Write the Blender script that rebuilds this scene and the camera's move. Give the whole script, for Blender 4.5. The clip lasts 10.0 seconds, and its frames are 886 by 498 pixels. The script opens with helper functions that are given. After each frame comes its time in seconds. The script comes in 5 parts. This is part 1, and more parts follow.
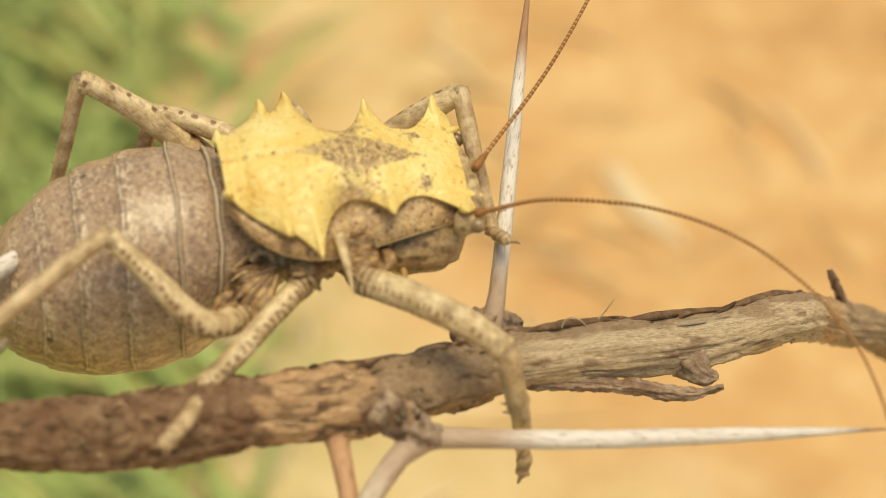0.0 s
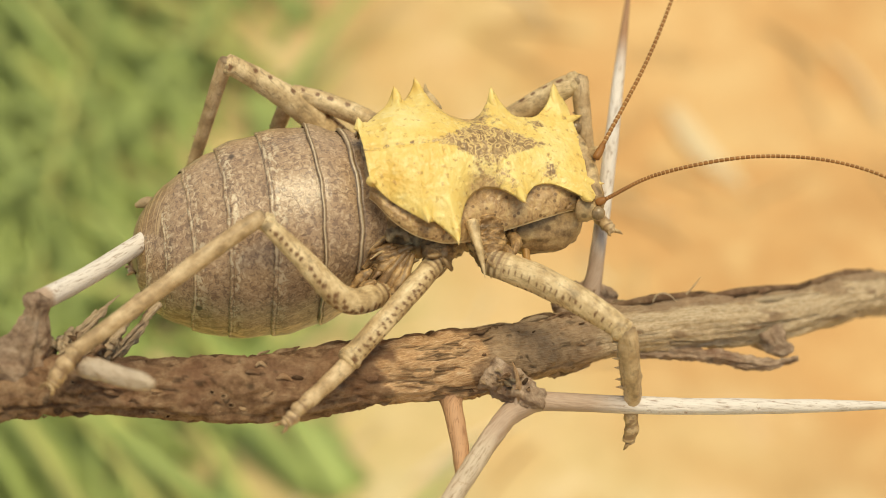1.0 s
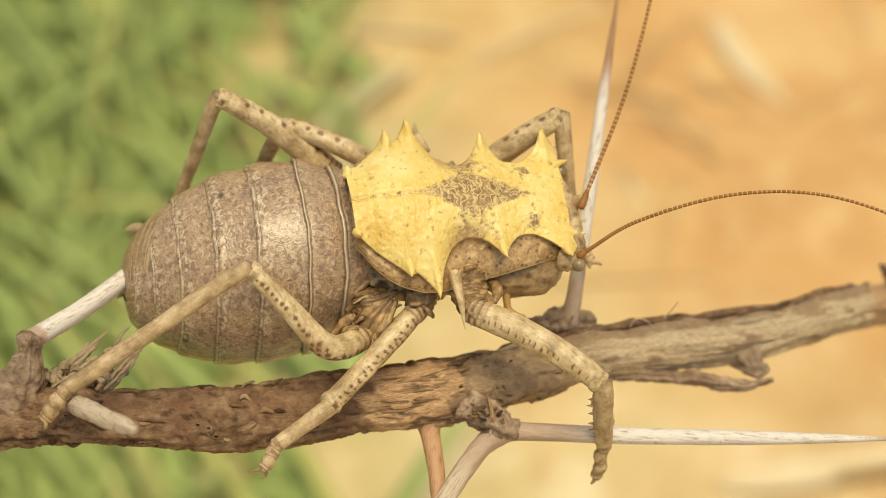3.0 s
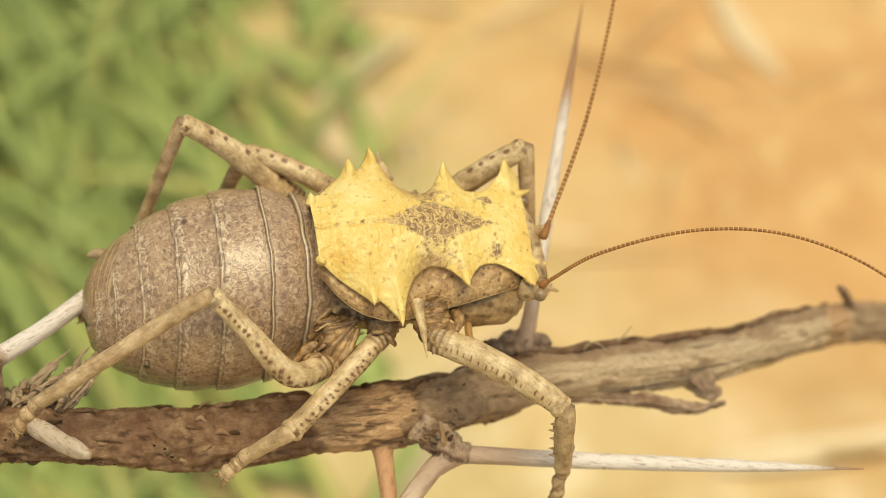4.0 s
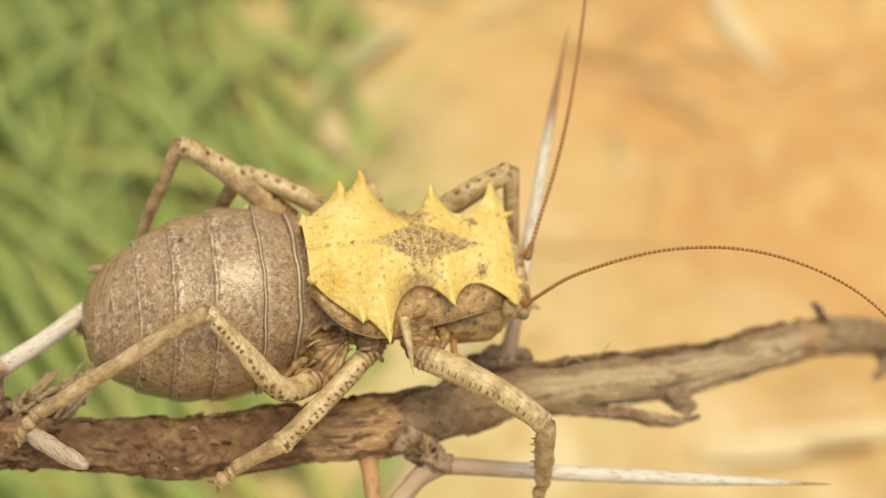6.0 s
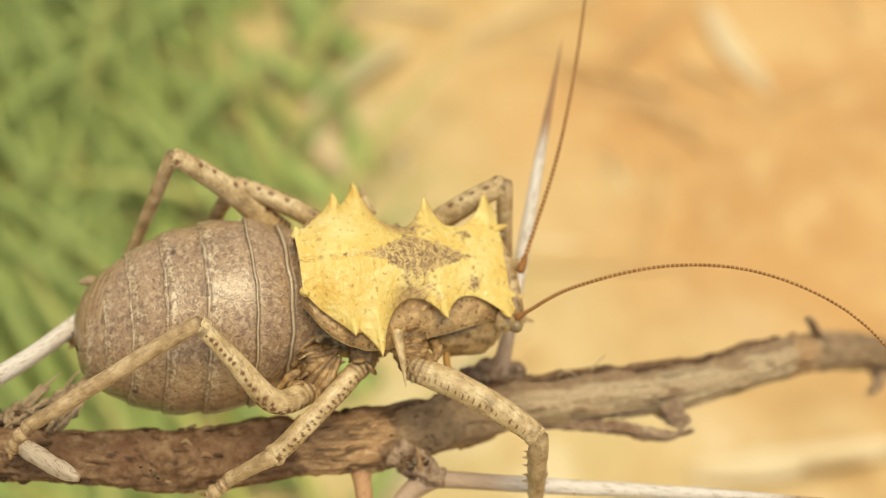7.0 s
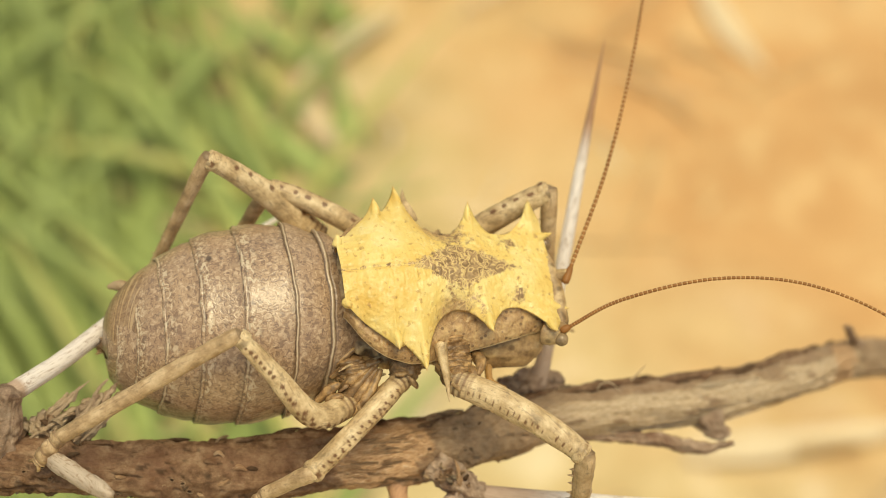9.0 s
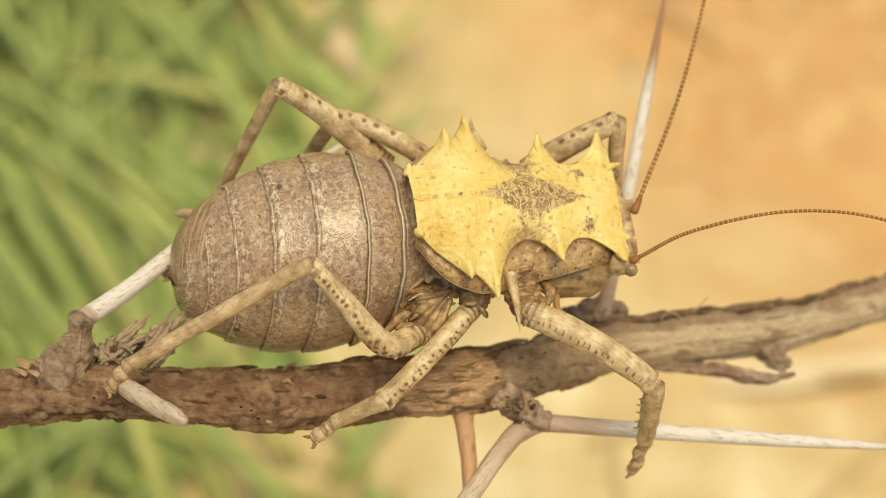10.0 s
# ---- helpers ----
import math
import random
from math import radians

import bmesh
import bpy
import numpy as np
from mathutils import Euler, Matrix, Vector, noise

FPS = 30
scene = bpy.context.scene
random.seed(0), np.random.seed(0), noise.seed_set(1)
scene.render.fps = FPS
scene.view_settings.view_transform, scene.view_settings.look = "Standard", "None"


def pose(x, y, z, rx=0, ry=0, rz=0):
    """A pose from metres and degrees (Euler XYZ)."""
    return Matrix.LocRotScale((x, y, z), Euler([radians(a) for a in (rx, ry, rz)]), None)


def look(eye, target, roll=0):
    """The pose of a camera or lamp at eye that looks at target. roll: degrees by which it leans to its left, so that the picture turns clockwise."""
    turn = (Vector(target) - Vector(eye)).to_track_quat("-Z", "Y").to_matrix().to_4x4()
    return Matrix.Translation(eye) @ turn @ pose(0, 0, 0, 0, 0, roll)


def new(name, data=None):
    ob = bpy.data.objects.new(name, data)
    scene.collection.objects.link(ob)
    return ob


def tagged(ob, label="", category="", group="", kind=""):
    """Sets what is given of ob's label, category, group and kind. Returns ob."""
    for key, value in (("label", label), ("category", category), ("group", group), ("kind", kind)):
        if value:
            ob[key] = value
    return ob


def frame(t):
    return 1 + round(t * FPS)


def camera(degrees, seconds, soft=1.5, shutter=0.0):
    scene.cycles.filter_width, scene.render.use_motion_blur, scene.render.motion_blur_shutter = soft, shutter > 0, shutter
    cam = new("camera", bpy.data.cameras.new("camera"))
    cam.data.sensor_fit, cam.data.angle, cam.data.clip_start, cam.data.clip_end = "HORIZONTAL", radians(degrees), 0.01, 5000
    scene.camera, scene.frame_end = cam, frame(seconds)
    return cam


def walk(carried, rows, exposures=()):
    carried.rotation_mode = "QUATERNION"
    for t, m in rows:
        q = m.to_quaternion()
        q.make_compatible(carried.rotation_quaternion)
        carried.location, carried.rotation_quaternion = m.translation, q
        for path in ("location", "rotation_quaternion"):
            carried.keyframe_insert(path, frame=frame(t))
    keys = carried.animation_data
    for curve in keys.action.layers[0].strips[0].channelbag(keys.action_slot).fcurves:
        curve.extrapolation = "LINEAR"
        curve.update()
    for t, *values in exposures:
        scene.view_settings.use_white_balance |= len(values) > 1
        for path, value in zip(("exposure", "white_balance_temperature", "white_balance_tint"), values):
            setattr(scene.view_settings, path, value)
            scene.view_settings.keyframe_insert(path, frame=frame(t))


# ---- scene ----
# An armoured ground cricket on a dry thorn twig, over sandy ground with grass. Lengths below are millimetres times MM.
MM = 0.001
cam = camera(30, 10.0, soft=0.8)
PATH = [
    (0, pose(-0.00992, -0.12118, 0.08709, 49.836, -1.030, -5.187)),
    (0.2, pose(-0.00552, -0.12339, 0.09951, 49.403, -0.946, -3.677)),
    (0.3, pose(0.00059, -0.11623, 0.11254, 46.120, -1.251, -3.746)),
    (0.5, pose(0.00051, -0.11833, 0.11261, 45.713, -1.989, -3.004)),
    (0.7, pose(-0.00887, -0.12637, 0.11140, 46.257, -2.523, -2.880)),
    (1, pose(-0.01727, -0.12877, 0.10218, 46.914, -1.140, -3.005)),
    (1.2, pose(-0.01736, -0.12719, 0.10562, 44.805, -1.777, -2.717)),
    (1.5, pose(-0.01441, -0.12435, 0.11332, 44.136, -1.614, -2.870)),
    (1.8, pose(-0.01357, -0.11717, 0.11859, 43.814, -1.279, -1.712)),
    (2, pose(-0.01521, -0.11764, 0.11695, 42.321, -1.451, -2.015)),
    (2.5, pose(-0.01738, -0.12165, 0.11196, 42.304, -0.497, -1.457)),
    (3, pose(-0.00821, -0.12001, 0.11853, 42.058, 0.258, -1.193)),
    (3.2, pose(-0.00738, -0.11668, 0.12037, 41.480, -0.016, -1.410)),
    (4.3, pose(-0.00011, -0.11482, 0.13204, 40.078, 0.209, 0.079)),
    (4.5, pose(-0.00000, -0.11398, 0.13584, 40.004, 0.005, 0.005)),
    (5, pose(-0.00195, -0.11759, 0.12817, 40.392, -0.069, -0.027)),
    (5.2, pose(-0.00204, -0.11611, 0.12933, 40.134, -0.491, -0.429)),
    (6.3, pose(0.00004, -0.11624, 0.13492, 39.268, -0.284, 0.414)),
    (6.5, pose(-0.00335, -0.11643, 0.13257, 39.595, -1.171, -0.151)),
    (7, pose(0.00005, -0.11673, 0.13370, 40.041, -0.490, 0.278)),
    (7.5, pose(-0.00313, -0.11026, 0.13562, 38.989, -1.301, 0.055)),
    (8, pose(-0.00259, -0.11202, 0.13336, 39.477, -0.918, 0.307)),
    (8.5, pose(-0.00520, -0.10989, 0.13290, 39.072, -1.119, 0.258)),
    (9, pose(-0.00852, -0.10890, 0.13255, 38.570, -1.992, 0.071)),
    (9.5, pose(-0.00887, -0.11375, 0.13367, 37.799, -1.330, 0.941)),
    (10, pose(-0.01551, -0.10855, 0.13221, 36.028, -2.157, 0.420)),
]
walk(cam, PATH, exposures=[(0.0, 0.10, 8000, -3), (10.0, 0.10, 8000, -3)])
cam.data.dof.use_dof = True
cam.data.dof.focus_distance = 0.167
cam.data.dof.aperture_fstop = 16.5

# ---- light ----
world = bpy.data.worlds.new("sky")
scene.world = world
world.use_nodes = True
wn = world.node_tree.nodes
sky = wn.new("ShaderNodeTexSky")
sky.sky_type = "NISHITA"
sky.sun_disc = False
sky.sun_elevation = radians(82)
sky.sun_rotation = radians(135)
sky.dust_density = 3.0
wn["Background"].inputs["Strength"].default_value = 0.135
world.node_tree.links.new(sky.outputs["Color"], wn["Background"].inputs["Color"])
sun = new("sun", bpy.data.lights.new("sun", "SUN"))
sun.data.energy = 2.3
sun.data.angle = radians(36)
sun.data.color = (1.0, 0.90, 0.74)
sun.matrix_world = look((0.10, -0.10, 1.0), (0, 0.0, 0))


# ---- materials ----
def material(name, rough=0.6, spec=0.3):
    m = bpy.data.materials.new(name)
    m.use_nodes = True
    b = m.node_tree.nodes["Principled BSDF"]
    b.inputs["Roughness"].default_value = rough
    b.inputs["Specular IOR Level"].default_value = spec
    return m, m.node_tree, b


def coords(nt, kind="Object", scale=(1, 1, 1)):
    c = nt.nodes.new("ShaderNodeTexCoord")
    mp = nt.nodes.new("ShaderNodeMapping")
    mp.inputs["Scale"].default_value = scale
    nt.links.new(c.outputs[kind], mp.inputs["Vector"])
    return mp.outputs["Vector"]


def noise_tex(nt, vec, scale, detail=6.0, rough=0.6, swirl=0.0):
    n = nt.nodes.new("ShaderNodeTexNoise")
    n.inputs["Distortion"].default_value = swirl
    n.inputs["Scale"].default_value = scale
    n.inputs["Detail"].default_value = detail
    n.inputs["Roughness"].default_value = rough
    nt.links.new(vec, n.inputs["Vector"])
    return n.outputs["Fac"]


def spots(nt, vec, scale, rand=1.0):
    n = nt.nodes.new("ShaderNodeTexVoronoi")
    n.inputs["Scale"].default_value = scale
    n.inputs["Randomness"].default_value = rand
    nt.links.new(vec, n.inputs["Vector"])
    return n.outputs["Distance"]


def ramp(nt, fac, stops):
    r = nt.nodes.new("ShaderNodeValToRGB")
    while len(r.color_ramp.elements) < len(stops):
        r.color_ramp.elements.new(0.5)
    for e, (p, c) in zip(r.color_ramp.elements, stops):
        e.position = p
        e.color = (*c, 1) if len(c) == 3 else c
    nt.links.new(fac, r.inputs["Fac"])
    return r.outputs["Color"]


def mix(nt, fac, a, b, how="MIX"):
    m = nt.nodes.new("ShaderNodeMix")
    m.data_type = "RGBA"
    m.blend_type = how
    for socket, value in ((m.inputs["Factor"], fac), (m.inputs[6], a), (m.inputs[7], b)):
        if isinstance(value, (int, float)):
            socket.default_value = value
        elif isinstance(value, tuple):
            socket.default_value = (*value, 1)
        else:
            nt.links.new(value, socket)
    return m.outputs[2]


def attr(nt, name):
    a = nt.nodes.new("ShaderNodeAttribute")
    a.attribute_name = name
    return a.outputs["Fac"]


def mul(nt, a, b, op="MULTIPLY"):
    m = nt.nodes.new("ShaderNodeMath")
    m.operation = op
    m.use_clamp = True
    for socket, value in zip(m.inputs, (a, b)):
        if isinstance(value, (int, float)):
            socket.default_value = value
        else:
            nt.links.new(value, socket)
    return m.outputs[0]


def grey(v):
    return (v, v, v)


def bump(nt, bsdf, height, strength, distance):
    b = nt.nodes.new("ShaderNodeBump")
    b.inputs["Strength"].default_value = strength
    b.inputs["Distance"].default_value = distance
    nt.links.new(height, b.inputs["Height"])
    nt.links.new(b.outputs["Normal"], bsdf.inputs["Normal"])


def step_mask(nt, fac, low, high):
    if low < high:
        return ramp(nt, fac, [(low, grey(0)), (high, grey(1))])
    return ramp(nt, fac, [(high, grey(1)), (low, grey(0))])


def make_abdomen_material():
    m, nt, b = material("abdomen_cuticle", 0.33, 0.75)
    o = coords(nt)
    big = noise_tex(nt, o, 140, 4)
    worm = noise_tex(nt, o, 1900, 2, 0.5, 1.2)
    fleck = noise_tex(nt, o, 2600, 2, 0.5, 1.2)
    base = ramp(nt, big, [(0.3, (0.32, 0.205, 0.125)), (0.7, (0.43, 0.285, 0.172))])
    c = mix(nt, mul(nt, step_mask(nt, worm, 0.54, 0.64), 0.6), base, (0.60, 0.45, 0.31))
    c = mix(nt, mul(nt, step_mask(nt, worm, 0.455, 0.40), 0.62), c, (0.16, 0.095, 0.065))
    c = mix(nt, mul(nt, step_mask(nt, fleck, 0.61, 0.67), 0.6), c, (0.11, 0.065, 0.045))
    c = mix(nt, mul(nt, step_mask(nt, noise_tex(nt, o, 420, 5, 0.65), 0.55, 0.68), 0.25), c, (0.17, 0.11, 0.075))
    dash = noise_tex(nt, coords(nt, "UV", (1.5, 1.0, 1)), 1.2, 3, 0.6, 1.0)
    c = mix(nt, mul(nt, mul(nt, attr(nt, "comb"), step_mask(nt, dash, 0.53, 0.58)), 0.75), c, (0.66, 0.55, 0.39))
    c = mix(nt, mul(nt, mul(nt, attr(nt, "comb"), step_mask(nt, dash, 0.42, 0.37)), 0.7), c, (0.10, 0.06, 0.04))
    c = mix(nt, mul(nt, attr(nt, "edge"), 0.8), c, (0.62, 0.51, 0.36))
    # dark groove of each ring, with the rim's shadow line painted in
    c = mix(nt, mul(nt, attr(nt, "groove"), 0.75), c, (0.09, 0.055, 0.035))
    # brown underside; its shade and warm bounce from the sand are in this colour
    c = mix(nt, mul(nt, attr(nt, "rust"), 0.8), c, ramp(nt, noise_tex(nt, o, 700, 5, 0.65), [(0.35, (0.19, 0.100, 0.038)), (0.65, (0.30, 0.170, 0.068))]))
    # slanting pale dashes with dark ends on the underside
    slash = noise_tex(nt, coords(nt, "UV", (0.42, 0.95, 1)), 1.0, 2, 0.5, 0.4)
    low = mul(nt, attr(nt, "rust"), 1.5)
    c = mix(nt, mul(nt, mul(nt, low, step_mask(nt, slash, 0.555, 0.585)), 0.85), c, (0.64, 0.46, 0.27))
    c = mix(nt, mul(nt, mul(nt, low, step_mask(nt, slash, 0.40, 0.37)), 0.75), c, (0.10, 0.055, 0.03))
    pit = mul(nt, step_mask(nt, spots(nt, coords(nt, "UV", (0.33, 0.30, 1)), 1.0, 0.9), 0.16, 0.09), step_mask(nt, noise_tex(nt, o, 110, 2), 0.5, 0.55))
    c = mix(nt, mul(nt, pit, 0.85), c, (0.05, 0.03, 0.02))
    c = mix(nt, mul(nt, mul(nt, attr(nt, "cream"), step_mask(nt, noise_tex(nt, o, 330, 4), 0.44, 0.52)), 0.85), c, (0.78, 0.56, 0.30))
    nt.links.new(c, b.inputs["Base Color"])
    bump(nt, b, worm, 0.3, 0.0002)
    return m


def make_shield_material():
    m, nt, b = material("shield_cuticle", 0.40, 0.45)
    o = coords(nt)
    fine = noise_tex(nt, o, 1100, 5, 0.65)
    big = noise_tex(nt, o, 160, 4)
    yellow = ramp(nt, big, [(0.32, (0.68, 0.43, 0.10)), (0.5, (0.75, 0.55, 0.18)), (0.68, (0.80, 0.65, 0.29))])
    yellow = mix(nt, mul(nt, step_mask(nt, fine, 0.52, 0.68), 0.5), yellow, (0.82, 0.70, 0.36))
    yellow = mix(nt, mul(nt, step_mask(nt, noise_tex(nt, o, 1500, 2, 0.5), 0.61, 0.67), 0.5), yellow, (0.50, 0.27, 0.06))
    brown = ramp(nt, noise_tex(nt, o, 900, 5, 0.7, 0.8), [(0.33, (0.24, 0.135, 0.06)), (0.5, (0.42, 0.265, 0.125)), (0.68, (0.60, 0.42, 0.21))])
    brown = mix(nt, mul(nt, step_mask(nt, spots(nt, o, 1300), 0.28, 0.18), 0.7), brown, (0.10, 0.05, 0.025))
    # the middle is a net of pale lines round small brown cells
    cell = noise_tex(nt, o, 1000, 1, 0.5, 1.6)
    patchy = ramp(nt, cell, [(0.36, (0.17, 0.095, 0.045)), (0.45, (0.36, 0.22, 0.11)), (0.51, (0.66, 0.48, 0.20)), (0.58, (0.38, 0.24, 0.12)), (0.68, (0.22, 0.13, 0.06))])
    s = mul(nt, mul(nt, attr(nt, "patch"), 0.5), mul(nt, noise_tex(nt, o, 1500, 3, 0.55), 0.6), "ADD")
    c = mix(nt, mul(nt, step_mask(nt, s, 0.38, 0.50), 0.92), yellow, patchy)
    c = mix(nt, attr(nt, "lobe"), c, brown)
    c = mix(nt, mul(nt, attr(nt, "rim"), 0.9), c, (0.66, 0.50, 0.28))
    c = mix(nt, mul(nt, attr(nt, "tip"), 0.6), c, (0.40, 0.19, 0.07))
    nt.links.new(c, b.inputs["Base Color"])
    bump(nt, b, noise_tex(nt, o, 1500, 4, 0.6), 0.5, 0.00025)
    return m


def make_head_material():
    m, nt, b = material("head_cuticle", 0.45, 0.4)
    o = coords(nt)
    c = ramp(nt, noise_tex(nt, o, 600, 5, 0.65), [(0.32, (0.14, 0.08, 0.038)), (0.5, (0.36, 0.235, 0.115)), (0.66, (0.58, 0.42, 0.22))])
    c = mix(nt, mul(nt, step_mask(nt, spots(nt, o, 750), 0.32, 0.2), 0.7), c, (0.11, 0.065, 0.03))
    nt.links.new(c, b.inputs["Base Color"])
    bump(nt, b, noise_tex(nt, o, 900, 4), 0.5, 0.0003)
    return m


def make_leg_material(name, pale, mid, dots):
    m, nt, b = material(name, 0.45, 0.4)
    o = coords(nt)
    c = ramp(nt, noise_tex(nt, o, 420, 6, 0.7), [(0.32, tuple(v * 0.55 for v in mid)), (0.45, mid), (0.62, pale)])
    c = mix(nt, mul(nt, step_mask(nt, noise_tex(nt, coords(nt, "UV", (0.3, 2.0, 1)), 1.6, 5, 0.7), 0.54, 0.64), 0.6), c, (0.20, 0.12, 0.06))
    c = mix(nt, mul(nt, step_mask(nt, noise_tex(nt, o, 1400, 3), 0.58, 0.7), 0.5), c, (0.20, 0.14, 0.08))
    d = mul(nt, attr(nt, "dots"), 0.9)
    c = mix(nt, d, c, dots)
    c = mix(nt, mul(nt, attr(nt, "joint"), 0.75), c, (0.14, 0.09, 0.05))
    nt.links.new(c, b.inputs["Base Color"])
    bump(nt, b, noise_tex(nt, o, 1200, 4), 0.4, 0.0002)
    return m


def make_bark_material(name, dark, mid, pale, pale_at):
    m, nt, b = material(name, 0.85, 0.15)
    o = coords(nt)
    fibre = noise_tex(nt, coords(nt, "UV", (0.35, 2.2, 1)), 3.0, 9, 0.74)
    crust = noise_tex(nt, o, 700, 7, 0.7)
    c = ramp(nt, crust, [(0.34, dark), (0.5, mid), (pale_at, pale)])
    c = mix(nt, mul(nt, step_mask(nt, fibre, 0.48, 0.30), 0.7), c, dark)
    c = mix(nt, mul(nt, step_mask(nt, noise_tex(nt, o, 130, 4), 0.5, 0.66), 0.55), c, (0.25, 0.125, 0.075))
    wood = ramp(nt, fibre, [(0.30, (0.20, 0.12, 0.07)), (0.40, (0.50, 0.35, 0.21)), (0.50, (0.68, 0.51, 0.33)), (0.66, (0.84, 0.71, 0.53))])
    c = mix(nt, attr(nt, "bare"), c, wood)
    c = mix(nt, attr(nt, "torn"), c, ramp(nt, fibre, [(0.30, (0.15, 0.060, 0.032)), (0.42, (0.52, 0.285, 0.145)), (0.54, (0.72, 0.46, 0.26)), (0.66, (0.86, 0.67, 0.45))]))
    c = mix(nt, mul(nt, attr(nt, "deep"), 0.85), c, (0.025, 0.016, 0.010))
    nt.links.new(c, b.inputs["Base Color"])
    bump(nt, b, mix(nt, 0.5, fibre, crust), 1.0, 0.0007)
    return m


def make_thorn_material(name, white, streak):
    m, nt, b = material(name, 0.6, 0.3)
    uv = coords(nt, "UV", (0.25, 1.6, 1))
    f = noise_tex(nt, uv, 2.4, 7, 0.65)
    c = ramp(nt, f, [(0.32, streak), (0.48, white), (0.8, tuple(min(1, v * 1.12) for v in white))])
    o = coords(nt)
    c = mix(nt, mul(nt, step_mask(nt, noise_tex(nt, o, 900, 4), 0.62, 0.68), 0.6), c, (0.28, 0.15, 0.08))
    c = mix(nt, attr(nt, "tip"), c, mix(nt, f, (0.22, 0.10, 0.05), (0.50, 0.30, 0.17)))
    c = mix(nt, attr(nt, "root"), c, mix(nt, f, (0.30, 0.19, 0.13), (0.60, 0.45, 0.34)))
    nt.links.new(c, b.inputs["Base Color"])
    bump(nt, b, f, 0.5, 0.0003)
    return m


def make_plain(name, a, b_, scale, rough=0.7, spec=0.2):
    m, nt, b = material(name, rough, spec)
    info = nt.nodes.new("ShaderNodeNewGeometry")
    c = ramp(nt, noise_tex(nt, coords(nt), scale, 5, 0.65), [(0.3, a), (0.7, b_)])
    v = ramp(nt, info.outputs["Random Per Island"], [(0.0, grey(0.86)), (1.0, grey(1.0))])
    c = mix(nt, 1.0, c, v, "MULTIPLY")
    nt.links.new(c, b.inputs["Base Color"])
    return m


def make_sand():
    m, nt, b = material("red_sand", 0.9, 0.1)
    o = coords(nt)
    c = ramp(nt, noise_tex(nt, o, 14, 6, 0.6), [(0.3, (0.50, 0.275, 0.115)), (0.5, (0.60, 0.345, 0.15)), (0.7, (0.68, 0.45, 0.22))])
    c = mix(nt, mul(nt, step_mask(nt, noise_tex(nt, o, 60, 5), 0.5, 0.7), 0.5), c, (0.80, 0.58, 0.30))
    c = mix(nt, mul(nt, step_mask(nt, noise_tex(nt, o, 300, 4), 0.58, 0.7), 0.2), c, (0.30, 0.13, 0.05))
    sep = nt.nodes.new("ShaderNodeSeparateXYZ")
    nt.links.new(o, sep.inputs["Vector"])
    spread = sep.outputs["X"]
    for op, value in (("MULTIPLY", 3.0), ("ADD", noise_tex(nt, o, 9, 4)), ("MULTIPLY_ADD", None)):
        k = nt.nodes.new("ShaderNodeMath")
        k.operation = op
        if op == "MULTIPLY_ADD":
            nt.links.new(sep.outputs["Y"], k.inputs[0])
            k.inputs[1].default_value = 4.5
            nt.links.new(spread, k.inputs[2])
        else:
            nt.links.new(spread, k.inputs[0])
            if op == "ADD":
                nt.links.new(value, k.inputs[1])
            else:
                k.inputs[1].default_value = value
        spread = k.outputs[0]
    lowered = nt.nodes.new("ShaderNodeMath")
    lowered.operation = "SUBTRACT"
    nt.links.new(spread, lowered.inputs[0])
    lowered.inputs[1].default_value = 0.95
    spread = lowered.outputs[0]
    chaff = ramp(nt, noise_tex(nt, o, 45, 6, 0.65), [(0.3, (0.50, 0.355, 0.17)), (0.5, (0.64, 0.49, 0.26)), (0.7, (0.78, 0.65, 0.43))])
    far = nt.nodes.new("ShaderNodeVectorMath")
    far.operation = "LENGTH"
    nt.links.new(o, far.inputs[0])
    wander = nt.nodes.new("ShaderNodeMath")
    wander.operation = "ADD"
    nt.links.new(far.outputs["Value"], wander.inputs[0])
    nt.links.new(noise_tex(nt, o, 3.0, 4), wander.inputs[1])
    here = step_mask(nt, mul(nt, wander.outputs[0], 0.5), 0.85, 0.66)
    c = mix(nt, mul(nt, step_mask(nt, spread, 0.85, 0.35), here), c, chaff)
    edge = nt.nodes.new("ShaderNodeMath")
    edge.operation = "MULTIPLY_ADD"
    nt.links.new(noise_tex(nt, o, 12, 4), edge.inputs[0])
    edge.inputs[1].default_value = 0.22
    nt.links.new(sep.outputs["X"], edge.inputs[2])
    olive = ramp(nt, noise_tex(nt, o, 35, 5, 0.6), [(0.3, (0.42, 0.345, 0.15)), (0.5, (0.57, 0.45, 0.225)), (0.7, (0.72, 0.58, 0.34))])
    c = mix(nt, mul(nt, mul(nt, step_mask(nt, edge.outputs[0], 0.17, 0.07), here), 0.85), c, olive)
    nt.links.new(c, b.inputs["Base Color"])
    bump(nt, b, noise_tex(nt, o, 120, 6), 0.6, 0.004)
    return m


ABDOMEN = make_abdomen_material()
SHIELD = make_shield_material()
HEAD = make_head_material()
FEMUR = make_leg_material("spotted_leg_cuticle", (0.71, 0.55, 0.33), (0.48, 0.335, 0.175), (0.13, 0.048, 0.018))
SKIN = make_leg_material("creased_skin", (0.55, 0.345, 0.155), (0.21, 0.115, 0.048), (0.09, 0.042, 0.018))
TIBIA = make_leg_material("plain_leg_cuticle", (0.62, 0.46, 0.28), (0.43, 0.29, 0.155), (0.22, 0.13, 0.07))
BARK = make_bark_material("twig_bark", (0.15, 0.080, 0.045), (0.31, 0.185, 0.108), (0.50, 0.335, 0.205), 0.70)
KNOT = make_bark_material("knot_bark", (0.25, 0.155, 0.105), (0.47, 0.325, 0.225), (0.66, 0.50, 0.37), 0.68)
